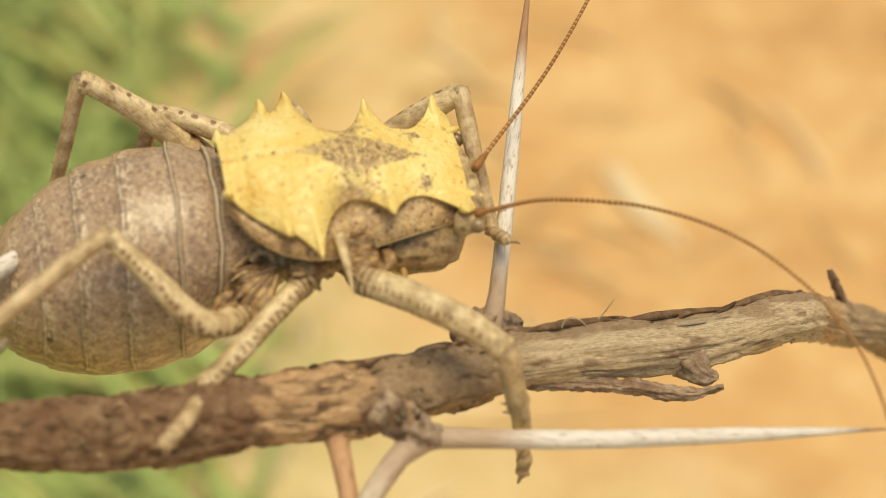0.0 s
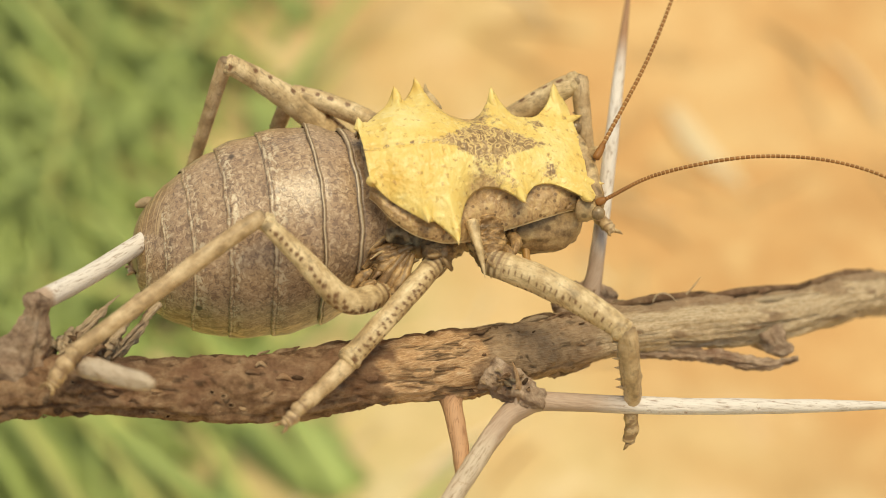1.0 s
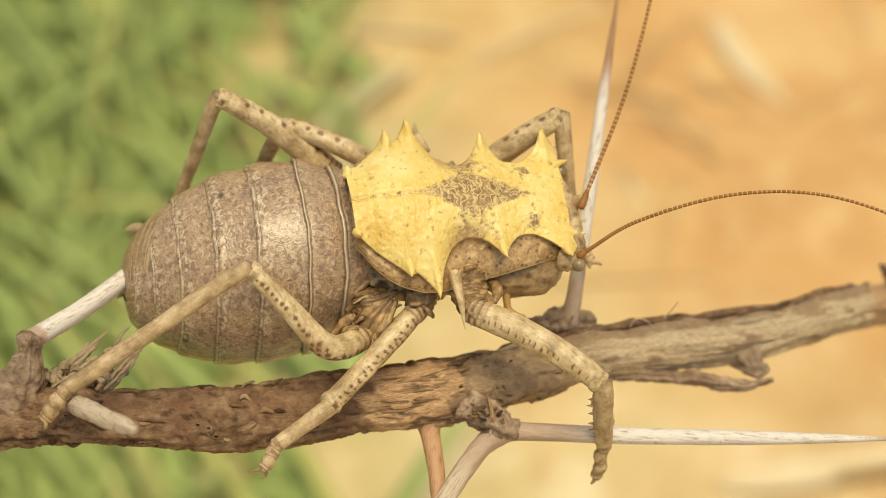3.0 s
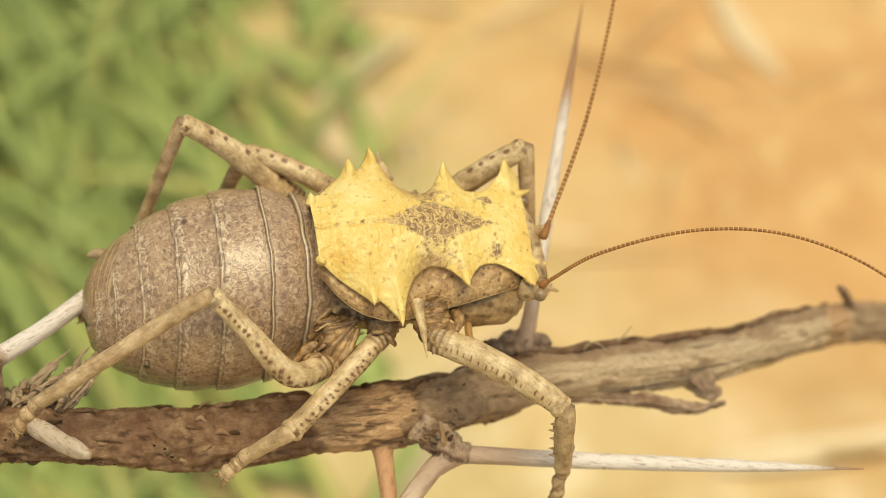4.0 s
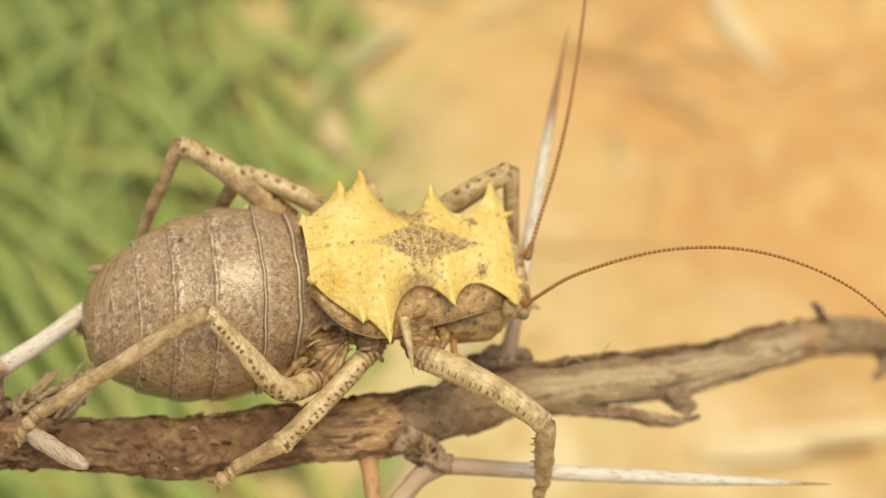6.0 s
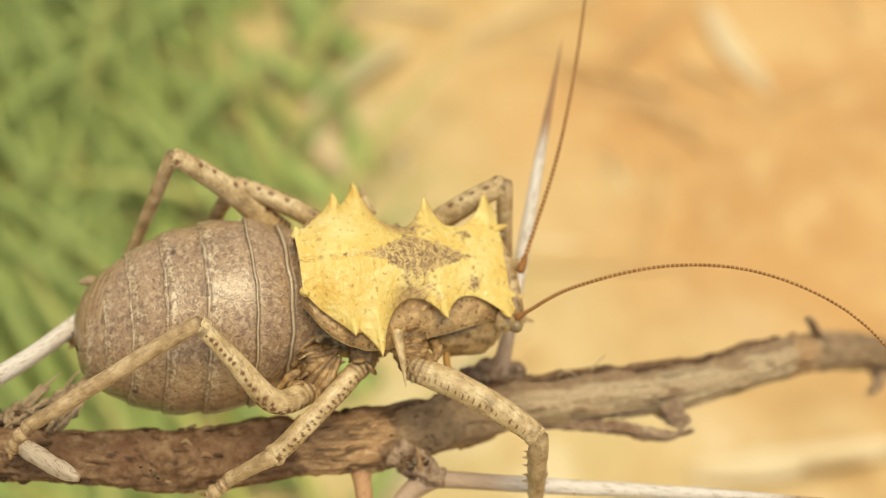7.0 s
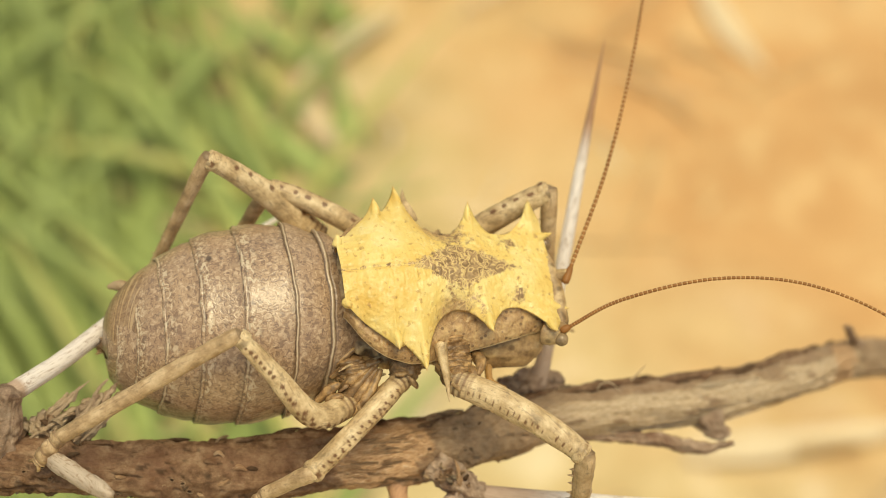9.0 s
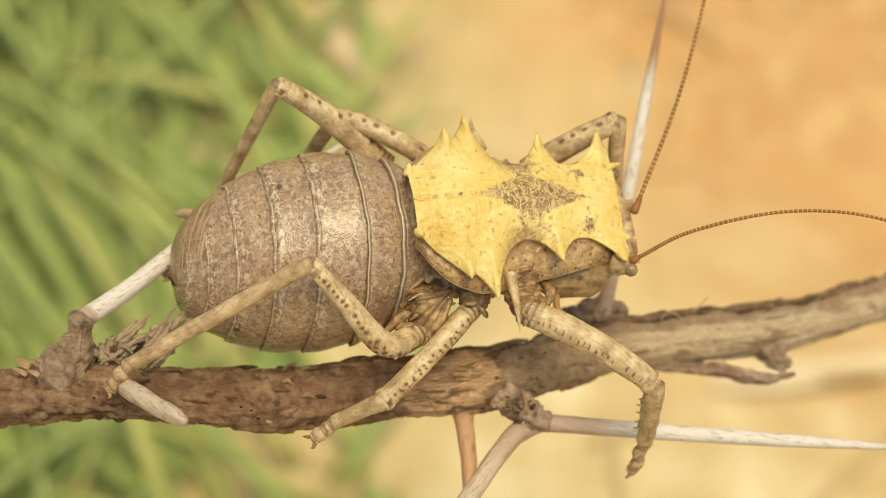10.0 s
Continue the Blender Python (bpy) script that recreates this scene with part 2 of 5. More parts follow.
THORN = make_thorn_material("white_thorn", (0.72, 0.65, 0.59), (0.36, 0.26, 0.20))
WORN = make_thorn_material("worn_thorn", (0.56, 0.45, 0.34), (0.27, 0.17, 0.10))
PEG = make_thorn_material("brown_peg", (0.52, 0.30, 0.17), (0.26, 0.13, 0.07))
ANTENNA = make_plain("antenna_cuticle", (0.22, 0.085, 0.022), (0.36, 0.16, 0.045), 700, 0.5, 0.3)
ANT_PALE = make_plain("antenna_ring", (0.55, 0.34, 0.15), (0.66, 0.44, 0.22), 700, 0.5, 0.3)
EYE = make_plain("eye_surface", (0.16, 0.10, 0.05), (0.36, 0.26, 0.15), 1200, 0.25, 0.5)
PALP = make_plain("palp_cuticle", (0.38, 0.20, 0.06), (0.52, 0.31, 0.12), 500, 0.4, 0.4)
SAND = make_sand()
GRASS = make_plain("green_blade", (0.315, 0.385, 0.115), (0.385, 0.45, 0.16), 30, 0.6, 0.2)
GRASS_PALE = make_plain("yellow_green_blade", (0.47, 0.47, 0.14), (0.56, 0.53, 0.20), 30, 0.6, 0.2)
STRAW = make_plain("dry_straw", (0.60, 0.40, 0.19), (0.70, 0.50, 0.26), 40, 0.75, 0.2)
STRAW_PALE = make_plain("bleached_straw", (0.72, 0.57, 0.36), (0.82, 0.69, 0.47), 40, 0.75, 0.2)


# ---- mesh tools ----
def spline(points, count):
    """Points along a smooth curve through rows of numbers."""
    p = np.array(points, float)
    p = np.vstack([2 * p[0] - p[1], p, 2 * p[-1] - p[-2]])
    out = []
    for s in np.linspace(0, len(points) - 1 - 1e-9, count):
        i = int(s)
        t = s - i
        a, b, c, d = p[i : i + 4]
        out.append(0.5 * (2 * b + (c - a) * t + (2 * a - 5 * b + 4 * c - d) * t**2 + (3 * b - a - 3 * c + d) * t**3))
    return np.array(out)


def part(name, geo, mat, parent, label=""):
    """Links one mesh, made of (vertices, faces, attributes, uv) in metres, under a thing or a part."""
    verts, faces, marks, uv = geo
    me = bpy.data.meshes.new(name)
    me.from_pydata([tuple(v) for v in verts], [], faces)
    for key, values in marks.items():
        a = me.attributes.new(key, "FLOAT", "POINT")
        a.data.foreach_set("value", np.asarray(values, np.float32))
    if uv is not None:
        layer = me.uv_layers.new(name="UVMap")
        idx = np.empty(len(me.loops), np.int32)
        me.loops.foreach_get("vertex_index", idx)
        layer.data.foreach_set("uv", np.asarray(uv, np.float32)[idx].ravel())
    me.polygons.foreach_set("use_smooth", np.ones(len(me.polygons), bool))
    me.materials.append(mat)
    me.update()
    ob = new(name, me)
    if parent is not None:
        ob.parent = parent
    return tagged(ob, label=label)


def joined(*geos):
    verts, faces, uv, marks = [], [], [], {}
    keys = {k for g in geos for k in g[2]}
    n = 0
    for v, f, a, u in geos:
        verts.append(np.asarray(v, float))
        faces += [tuple(i + n for i in q) for q in f]
        for k in keys:
            marks.setdefault(k, []).append(np.asarray(a.get(k, np.zeros(len(v))), float))
        uv.append(np.zeros((len(v), 2)) if u is None else u)
        n += len(v)
    return np.vstack(verts), faces, {k: np.concatenate(m) for k, m in marks.items()}, np.vstack(uv)


def sweep(points, radii, count=40, sides=16, rough=0.0, grain=(0.6, 3.0), seed=0.0, flat=1.0, lift=None):
    """A tapering rod through points (mm), with radii at them (mm), rough by noise along its grain. Gives vertices in metres."""
    rows = np.hstack([np.array(points, float), np.array(radii, float)[:, None]])
    c = spline(rows, count)
    mid, rad = c[:, :3], np.maximum(c[:, 3], 0.01)
    tan = np.gradient(mid, axis=0)
    tan /= np.linalg.norm(tan, axis=1)[:, None]
    side = np.cross(tan[0], (0, 0, 1) if abs(tan[0][2]) < 0.9 else (1, 0, 0))
    run = np.concatenate([[0], np.cumsum(np.linalg.norm(np.diff(mid, axis=0), axis=1))])
    verts, uv, along = [], [], []
    for i in range(count):
        side = side - tan[i] * (side @ tan[i])
        side /= np.linalg.norm(side)
        other = np.cross(tan[i], side)
        for k in range(sides):
            a = 2 * math.pi * k / sides
            d = side * math.cos(a) + other * math.sin(a) * flat
            r = rad[i]
            if rough:
                q = Vector((run[i] * grain[0] + seed, math.cos(a) * grain[1], math.sin(a) * grain[1] + seed))
                r *= 1 + rough * (noise.noise(q) + 0.5 * noise.noise(q * 2.7) + 0.3 * noise.noise(q * 6.1))
            if lift:
                r += lift(run[i] / run[-1], a, run[i])
            verts.append(mid[i] + d * r)
            uv.append((run[i], a * max(rad[i], 0.6)))
            along.append(run[i] / run[-1])
    faces = []
    for i in range(count - 1):
        for k in range(sides):
            a, b = i * sides + k, i * sides + (k + 1) % sides
            faces.append((a, b, b + sides, a + sides))
    n = len(verts)
    verts += [mid[0] - tan[0] * rad[0] * 0.5, mid[-1] + tan[-1] * rad[-1] * 0.5]
    uv += [uv[0], uv[-1]]
    along += [0.0, 1.0]
    for k in range(sides):
        faces.append(((k + 1) % sides, k, n))
        faces.append((n - sides + k, n - sides + (k + 1) % sides, n + 1))
    return np.array(verts) * MM, faces, {"along": np.array(along)}, np.array(uv)


def marked(geo, **marks):
    geo[2].update({k: np.asarray(f(geo) if callable(f) else f, float) for k, f in marks.items()})
    return geo


def ball(centre, radii, rings=20, sides=28, rough=0.0, freq=0.5, seed=0.0):
    verts, faces = [], []
    for i in range(rings + 1):
        th = math.pi * i / rings
        for k in range(sides):
            ph = 2 * math.pi * k / sides
            d = Vector((math.sin(th) * math.cos(ph), math.sin(th) * math.sin(ph), math.cos(th)))
            s = 1.0
            if rough:
                q = Vector([a * b * freq for a, b in zip(d, radii)]) + Vector((seed, seed, seed))
                s += rough * (noise.noise(q) + 0.5 * noise.noise(q * 2.3) + 0.3 * noise.noise(q * 5))
            verts.append([c + a * b * s for c, a, b in zip(centre, d, radii)])
    for i in range(rings):
        for k in range(sides):
            a, b = i * sides + k, i * sides + (k + 1) % sides
            faces.append((a, a + sides, b + sides, b))
    return np.array(verts) * MM, faces, {}, np.zeros((len(verts), 2))


def smooth(x, a, b):
    t = np.clip((np.asarray(x, float) - a) / (b - a), 0, 1)
    return t * t * (3 - 2 * t)


# ---- ground ----
GROUND = -262.0


def make_ground():
    xs = np.concatenate([np.linspace(-60000, -900, 8), np.linspace(-700, 700, 90), np.linspace(900, 60000, 8)])
    ys = np.concatenate([np.linspace(-60000, -900, 8), np.linspace(-700, 1500, 120), np.linspace(1800, 60000, 8)])
    verts = []
    for y in ys:
        for x in xs:
            z = GROUND
            if abs(x) < 800 and -800 < y < 1600:
                q = Vector((x / 90, y / 90, 3))
                z += 6 * noise.noise(q) + 2.5 * noise.noise(q * 3.3)
            verts.append((x, y, z))
    w = len(xs)
    faces = [(j * w + i, j * w + i + 1, (j + 1) * w + i + 1, (j + 1) * w + i) for j in range(len(ys) - 1) for i in range(w - 1)]
    return tagged(part("ground", (np.array(verts) * MM, faces, {}, None), SAND, None), "orange-red sandy ground with scattered dry litter", "ground", kind="structure")


make_ground()


def blade(root, top, sag, width, rng):
    """A folded, arching grass blade as a thin solid: rows of a keel and two edges, with thickness."""
    root, top = np.array(root, float), np.array(top, float)
    mid = (root + top) / 2 + np.array([0, 0, sag])
    n = 9
    c = spline([root, mid, top], n)
    d = top - root
    s = np.cross(d, (0, 0, 1))
    s /= np.linalg.norm(s) + 1e-9
    verts, faces = [], []
    for i, p in enumerate(c):
        w = width * (1 - 0.93 * (i / (n - 1)) ** 1.6) / 2
        verts += [p - s * w, p + np.array([0, 0, -w * 0.5]), p + s * w, p + np.array([0, 0, 0.35])]
    for i in range(n - 1):
        for k in range(4):
            a, b = 4 * i + k, 4 * i + (k + 1) % 4
            faces.append((a, b, b + 4, a + 4))
    faces.append((3, 2, 1, 0))
    faces.append((4 * n - 4, 4 * n - 3, 4 * n - 2, 4 * n - 1))
    return np.array(verts) * MM, faces, {}, None


def make_grass():
    rng = random.Random(4)
    green, pale = [], []
    for i in range(4200):
        x = rng.uniform(-560, -20) - abs(rng.gauss(0, 14))
        y = rng.uniform(-220, 760)
        if ((x + 225) / 290) ** 2 + ((y - 260) / 450) ** 2 > 0.85 + 0.9 * noise.noise(Vector((x / 90, y / 90, 1.0))):
            continue
        stray = i % 40 == 0
        if stray:
            x = rng.uniform(-80, 0) - abs(rng.gauss(0, 25))
        elif x > -110 and rng.random() < 0.15 + 0.75 * smooth(x, -110, -25):
            continue
        length = rng.uniform(90, 210) * (1 - 0.45 * float(smooth(x, -90, 0)))
        a = rng.gauss(2.45, 0.38) if rng.random() < 0.93 else rng.gauss(0.9, 0.3)
        lean = rng.uniform(0.7, 0.96)
        top = (x + math.cos(a) * length * lean, y + math.sin(a) * length * lean, GROUND + 4 + length * math.sqrt(1 - lean * lean) * 0.3)
        b = blade((x, y, GROUND - 2), top, rng.uniform(6, 16), rng.uniform(3.5, 7.5), rng)
        if not stray:
            # short thatch fills the gaps between the blades
            for _ in range(2):
                p, q, h = x + rng.uniform(-50, 20), y + rng.uniform(-50, 50), rng.uniform(4, 9)
                green.append(blade((p, q, GROUND + 2), (p + rng.uniform(-55, 10), q + rng.uniform(-5, 50), GROUND + h), 2, rng.uniform(9, 15), rng))
        (pale if rng.random() < (0.14 if x < -60 else 0.75) else green).append(b)
    tagged(part("grass", joined(*green), GRASS, None), "green arching grass blades growing from the sand", "grass", kind="stuff")
    tagged(part("dry_grass", joined(*pale), GRASS_PALE, None), "yellowing grass blades among the green ones", "grass", kind="stuff")


make_grass()


def make_litter():
    rng = random.Random(9)
    straw, white = [], []
    for i in range(400):
        x, y = rng.uniform(-260, 420), rng.uniform(-40, 620)
        if rng.random() < smooth(x, 40, 170) * 0.75:
            continue
        length, a = rng.uniform(14, 60), rng.uniform(0, math.pi)
        r = rng.uniform(0.5, 1.3)
        h = GROUND + rng.uniform(0, 3)
        dx, dy = math.cos(a) * length / 2, math.sin(a) * length / 2
        g = sweep([(x - dx, y - dy, h), (x + rng.uniform(-3, 3), y, h + rng.uniform(0, 3)), (x + dx, y + dy, h)], [r, r, r * 0.6], 5, 5)
        (white if rng.random() < 0.35 else straw).append(g)
    tagged(part("straw_litter", joined(*straw), STRAW, None), "dry straw stalks scattered over the sand", "straw", kind="stuff")
    tagged(part("bleached_straw_litter", joined(*white), STRAW_PALE, None), "bleached pale straw stalks lying on the sand", "straw", kind="stuff")


make_litter()


def make_dry_leaf(points, width, label):
    """A curled dry leaf or broad stalk lying on the ground."""
    c = spline(points, 14)
    d = c[-1] - c[0]
    s = np.cross(d, (0, 0, 1))
    s /= np.linalg.norm(s)
    verts, faces = [], []
    for i, p in enumerate(c):
        t = i / 13
        w = width * (math.sin(math.pi * min(0.97, 0.12 + 0.86 * t)) ** 0.6)
        for k in range(7):
            q = k / 3 - 1
            verts.append(p + s * w * q + np.array([0, 0, 1.2 * q * q * (0.6 + 0.4 * t)]))
        for k in range(6, -1, -1):
            q = k / 3 - 1
            verts.append(p + s * w * q + np.array([0, 0, 1.2 * q * q * (0.6 + 0.4 * t) - 0.5]))
    for i in range(13):
        for k in range(14):
            a, b = 14 * i + k, 14 * i + (k + 1) % 14
            faces.append((a, b, b + 14, a + 14))
    ob = part("dry_leaf", (np.array(verts) * MM, faces, {}, None), STRAW_PALE, None)
    rib = sweep(c + np.array([0, 0, 0.25]), np.linspace(0.5, 0.2, len(c)), 14, 6)
    part("midrib", rib, STRAW, ob)
    return tagged(ob, label, "leaf")


make_dry_leaf([(95, 330, -261), (103, 304, -261), (113, 284, -261)], 4, "pale curled dry leaf blade lying on sand")
make_dry_leaf([(72, 134, -261), (98, 137, -261), (137, 144, -261)], 4.5, "pale curled dry leaf blade lying on sand")
make_dry_leaf([(-43, 270, -258), (-27, 291, -257), (-11, 306, -258)], 3.4, "pale curled dry leaf blade lying on sand")
make_dry_leaf([(-44, 268, -258), (-38, 256, -257), (-28, 240, -258)], 3.0, "pale curled dry leaf blade lying on sand")


# ---- the thorn twig ----
twig = tagged(new("thorn_twig"), "dry grey-brown thorn twig with long white thorns", "twig")
twig.location = (0, 0, 0)

STEM = [(-78.3, -21.9, -16.8), (-56.7, -20.0, -18.1), (-49.5, -19.0, -17.6), (-39.3, -18.6, -18.7), (-27.5, -18.2, -19.9), (-15.6, -16.3, -20.0),
        (-5.1, -14.1, -21.3), (1.4, -11.2, -22.6), (9.8, -7.3, -24.0), (20.0, -4.7, -25.8), (30.5, -1.5, -28.0), (37.8, 1.5, -28.6),
        (43.2, 5.6, -32.4), (49.2, 11.8, -39.4), (54.6, 14.8, -43.2), (61.8, 21.0, -52.2), (86.0, 40.0, -80.0)]
STEM_R = [2.6, 2.7, 3.0, 2.65, 3.25, 3.0, 3.2, 2.9, 2.75, 2.75, 2.6, 2.45, 2.4, 2.3, 2.25, 2.3, 2.2]


def stem_at(x):
    k = float(np.interp(x, [p[0] for p in STEM], range(len(STEM))))
    j = min(int(k), len(STEM) - 2)
    return np.array(STEM[j]) * (1 - k + j) + np.array(STEM[j + 1]) * (k - j), float(np.interp(x, [q[0] for q in STEM], STEM_R))


def on_stem(x, turn, out=0.0):
    """A place on the stem's bark: turn 90 is the top, 180 the side towards the viewer."""
    p, r = stem_at(x)
    return p + np.array([0, math.cos(radians(turn)), math.sin(radians(turn))]) * (r + out)


def stem_lift(t, a, s):
    """Bark plates with crisp edges, long cracks, and crumbs."""
    ca, sa = math.cos(a), math.sin(a)
    wood = float(smooth(s, 82, 92))
    q = Vector((s * 0.16, ca * 2.2, sa * 2.2))
    plate = float(smooth(noise.noise(Vector((s * 0.33, ca * 2.6 + 5, sa * 2.6))), 0.02, 0.10)) * 0.32
    crack = -0.4 * float(smooth(abs(noise.noise(Vector((s * 0.10, ca * 3.4, sa * 3.4 + 3)))), 0.07, 0.0))
    crumb = 0.16 * noise.noise(Vector((s * 1.4, ca * 5, sa * 5))) + 0.10 * noise.noise(Vector((s * 3.5, ca * 11, sa * 11)))
    grain = 0.34 * noise.noise(Vector((s * 0.10, ca * 7, sa * 7))) + 0.16 * noise.noise(Vector((s * 0.3, ca * 15, sa * 15)))
    swell = 0.25 * noise.noise(q)
    return swell + (plate + crack + crumb) * (1 - 0.45 * wood) + grain * (0.35 + 0.9 * wood)


def stem_marks(geo):
    v = geo[0] / MM
    x = v[:, 0]
    n = np.array([noise.noise(Vector((p[0] * 0.14, p[1] * 0.8, p[2] * 0.8))) for p in v])
    mid = np.array([stem_at(q)[0] for q in x])
    off = v - mid
    top = off[:, 2] * 0.64 + off[:, 1] * 0.77
    right = smooth(x + 4 * n, 4, 13) * smooth(n, -0.55, -0.25) * (1 - smooth(top + 0.5 * n, 1.3, 1.8)) * (1 - 0.55 * smooth(x, 47, 52))
    return np.clip(np.maximum(right, 0.32 * smooth(x, -6, -3)), 0, 1)


def stem_torn(geo):
    v = geo[0] / MM
    x = v[:, 0]
    n = np.array([noise.noise(Vector((p[0] * 0.5, p[1] * 0.9, p[2] * 0.9))) for p in v])
    mid = np.array([stem_at(q)[0] for q in x])
    off = v - mid
    near = smooth(-off[:, 1] * 0.75 + off[:, 2] * 0.66 + 0.8 * n, -0.3, 0.8)
    return smooth(x + n * 2, -14.8, -14.0) * (1 - smooth(x + n * 3, -6.4, -5.0)) * near + 0.8 * smooth(x, 44, 45) * (1 - smooth(x + n * 2, 48, 49)) * near


def stem_deep(geo):
    v = geo[0] / MM
    n = np.array([noise.noise(Vector((p[0] * 0.9, p[1] * 1.6 + 9, p[2] * 1.6))) for p in v])
    m = np.array([noise.noise(Vector((p[0] * 0.25, p[1] * 0.5 + 4, p[2] * 0.5))) for p in v])
    return 0.75 * smooth(n + 0.4 * m, 0.44, 0.58) * (1 - 0.9 * smooth(v[:, 0], 3, 9)) * (1 - smooth(v[:, 0], -15.5, -14) * (1 - smooth(v[:, 0], -5, -4)))


stem = sweep(STEM, STEM_R, 640, 72, lift=stem_lift)
part("stem", marked(stem, bare=stem_marks, deep=stem_deep, torn=stem_torn), BARK, twig, "rough dark brown bark, bare weathered wood further along")


def thorn(points, radii, name="thorn", mat=None, tip=0.8, root=0.12, label="", seed=0.0, rough=0.05, sides=20):
    g = sweep(points, radii, 70, sides, rough, (0.25, 1.6), seed)
    al = g[2]["along"]
    return part(name, marked(g, tip=smooth(al, tip, min(1.0, tip + 0.15)) if tip < 1 else al * 0, root=1 - smooth(al, root * 0.5, root) if root else al * 0), mat or THORN, twig, label)


# long thorn that points up behind the head
thorn([(6.9, -5.4, -22.6), (7.9, -3.3, -19.4), (9.8, 5.4, -13.0), (12.2, 17.4, -7.1), (14.7, 29.5, -1.3)], [1.5, 0.88, 0.78, 0.58, 0.04], tip=0.62, root=0.22, label="long grey-white thorn with a red-brown tip", seed=2)
# level thorn in front
thorn([(-1.7, -18.9, -21.9), (1.3, -19.2, -21.7), (14.0, -19.4, -22.7), (28.3, -20.5, -22.0), (42.4, -21.6, -21.1)], [1.5, 0.98, 0.88, 0.68, 0.04], tip=0.84, root=0.3, label="long white thorn with a brown tip", seed=5)
# thorn that runs up behind the abdomen
thorn([(-47.6, -15.2, -9.9), (-43.3, -9.4, -11.9), (-35.5, 1.4, -14.5), (-19.8, 17.1, -17.1)], [1.05, 1.0, 0.85, 0.1], tip=0.9, root=0.03, label="long white thorn behind the abdomen", seed=8)
# broken blunt thorn beside the hind foot
thorn([(-43.3, -21.0, -13.1), (-40.9, -23.6, -10.9), (-37.5, -26.6, -9.0), (-35.9, -27.9, -8.1)], [0.95, 0.95, 0.86, 0.5], tip=1.0, root=0.12, label="broken blunt weathered thorn, greyish white", seed=11, rough=0.25, mat=WORN)
# fork that runs down, and the brown peg beside it
thorn([(0.0, -18.8, -21.7), (-3.3, -21.0, -22.7), (-7.4, -26.8, -24.4), (-15.0, -37.7, -27.9)], [1.25, 1.1, 1.0, 0.9], "side_twig", tip=1.0, root=0.35, label="grey-white side twig with a ringed base", seed=14, rough=0.2, mat=WORN)
thorn([(-8.4, -16.2, -21.9), (-8.1, -18.2, -22.8), (-7.5, -22.2, -24.1), (-7.3, -26.8, -25.4)], [2.0, 1.1, 0.9, 0.7], "peg", PEG, tip=1.0, root=0.0, label="red-brown torn wooden peg", seed=17, rough=0.12)


def lump(name, points, radii, seed, label="", rough=0.28, mat=None):
    g = sweep(points, radii, 80, 44, rough, (0.5, 1.6), seed, lift=lambda t, a, q: 0.16 * noise.noise(Vector((q * 1.3 + seed, math.cos(a) * 4, math.sin(a) * 4))) + 0.22 * float(smooth(noise.noise(Vector((q * 0.6, math.cos(a) * 2.2 + seed, math.sin(a) * 2.2))), 0.05, 0.14)))
    v = g[0] / MM
    deep = smooth(np.array([noise.noise(Vector(p * 0.9) + Vector((seed, 0, 0))) for p in v]), 0.25, 0.5)
    return part(name, marked(g, deep=deep * 0.3, bare=np.zeros(len(v)), torn=np.zeros(len(v))), mat or KNOT, twig, label)


lump("knot", [(-53.5, -19.1, -16.8), (-50.6, -18.3, -15.6), (-48.8, -17.1, -13.1), (-48.0, -16.1, -10.7), (-47.7, -15.5, -9.2)], [0.9, 2.5, 1.8, 1.05, 1.15], 3, "swollen grey-brown knot with a ringed stub", 0.16)
lump("knot", [(-4.3, -16.4, -20.2), (-2.4, -17.8, -20.7), (-0.4, -19.0, -21.3), (1.0, -19.2, -21.6)], [1.6, 1.6, 1.3, 0.95], 6, "knotted fork with crumbling bark", 0.34)
lump("knot", [(3.5, -6.1, -21.6), (6.7, -4.8, -21.5), (10.2, -4.0, -22.6)], [0.8, 1.5, 0.7], 10, "rough bark collar at the foot of a thorn", 0.4)
lump("bark_spike", [(5.1, -5.8, -21.0), (3.8, -5.4, -20.8), (2.8, -5.1, -20.7)], [0.9, 0.6, 0.2], 11, "dark broken bark stub")
lump("knob", [(27.7, -3.9, -28.1), (28.1, -5.5, -28.1), (28.9, -6.5, -28.3), (30.0, -6.6, -28.4)], [2.2, 1.5, 0.9, 0.4], 12, "small worn side knob")
lump("twiglet", [(9.2, -8.8, -25.7), (17.4, -8.5, -26.7), (22.0, -8.2, -27.8), (26.5, -8.5, -28.7), (30.4, -7.8, -28.7)], [0.5, 0.5, 0.6, 0.5, 0.1], 15, "thin dead twiglet", 0.4)
lump("twiglet", [(50.5, 12.4, -38.2), (48.6, 11.6, -34.6), (47.4, 11.0, -32.0), (46.2, 9.8, -29.6)], [0.55, 0.34, 0.24, 0.1], 18, "short broken twiglet", 0.4)
lump("bark_spike", [(61.2, 18.6, -52.2), (61.0, 16.2, -52.2), (60.0, 14.6, -51.6), (58.8, 13.4, -51.0)], [0.8, 0.6, 0.4, 0.08], 19, "hooked bark thorn")


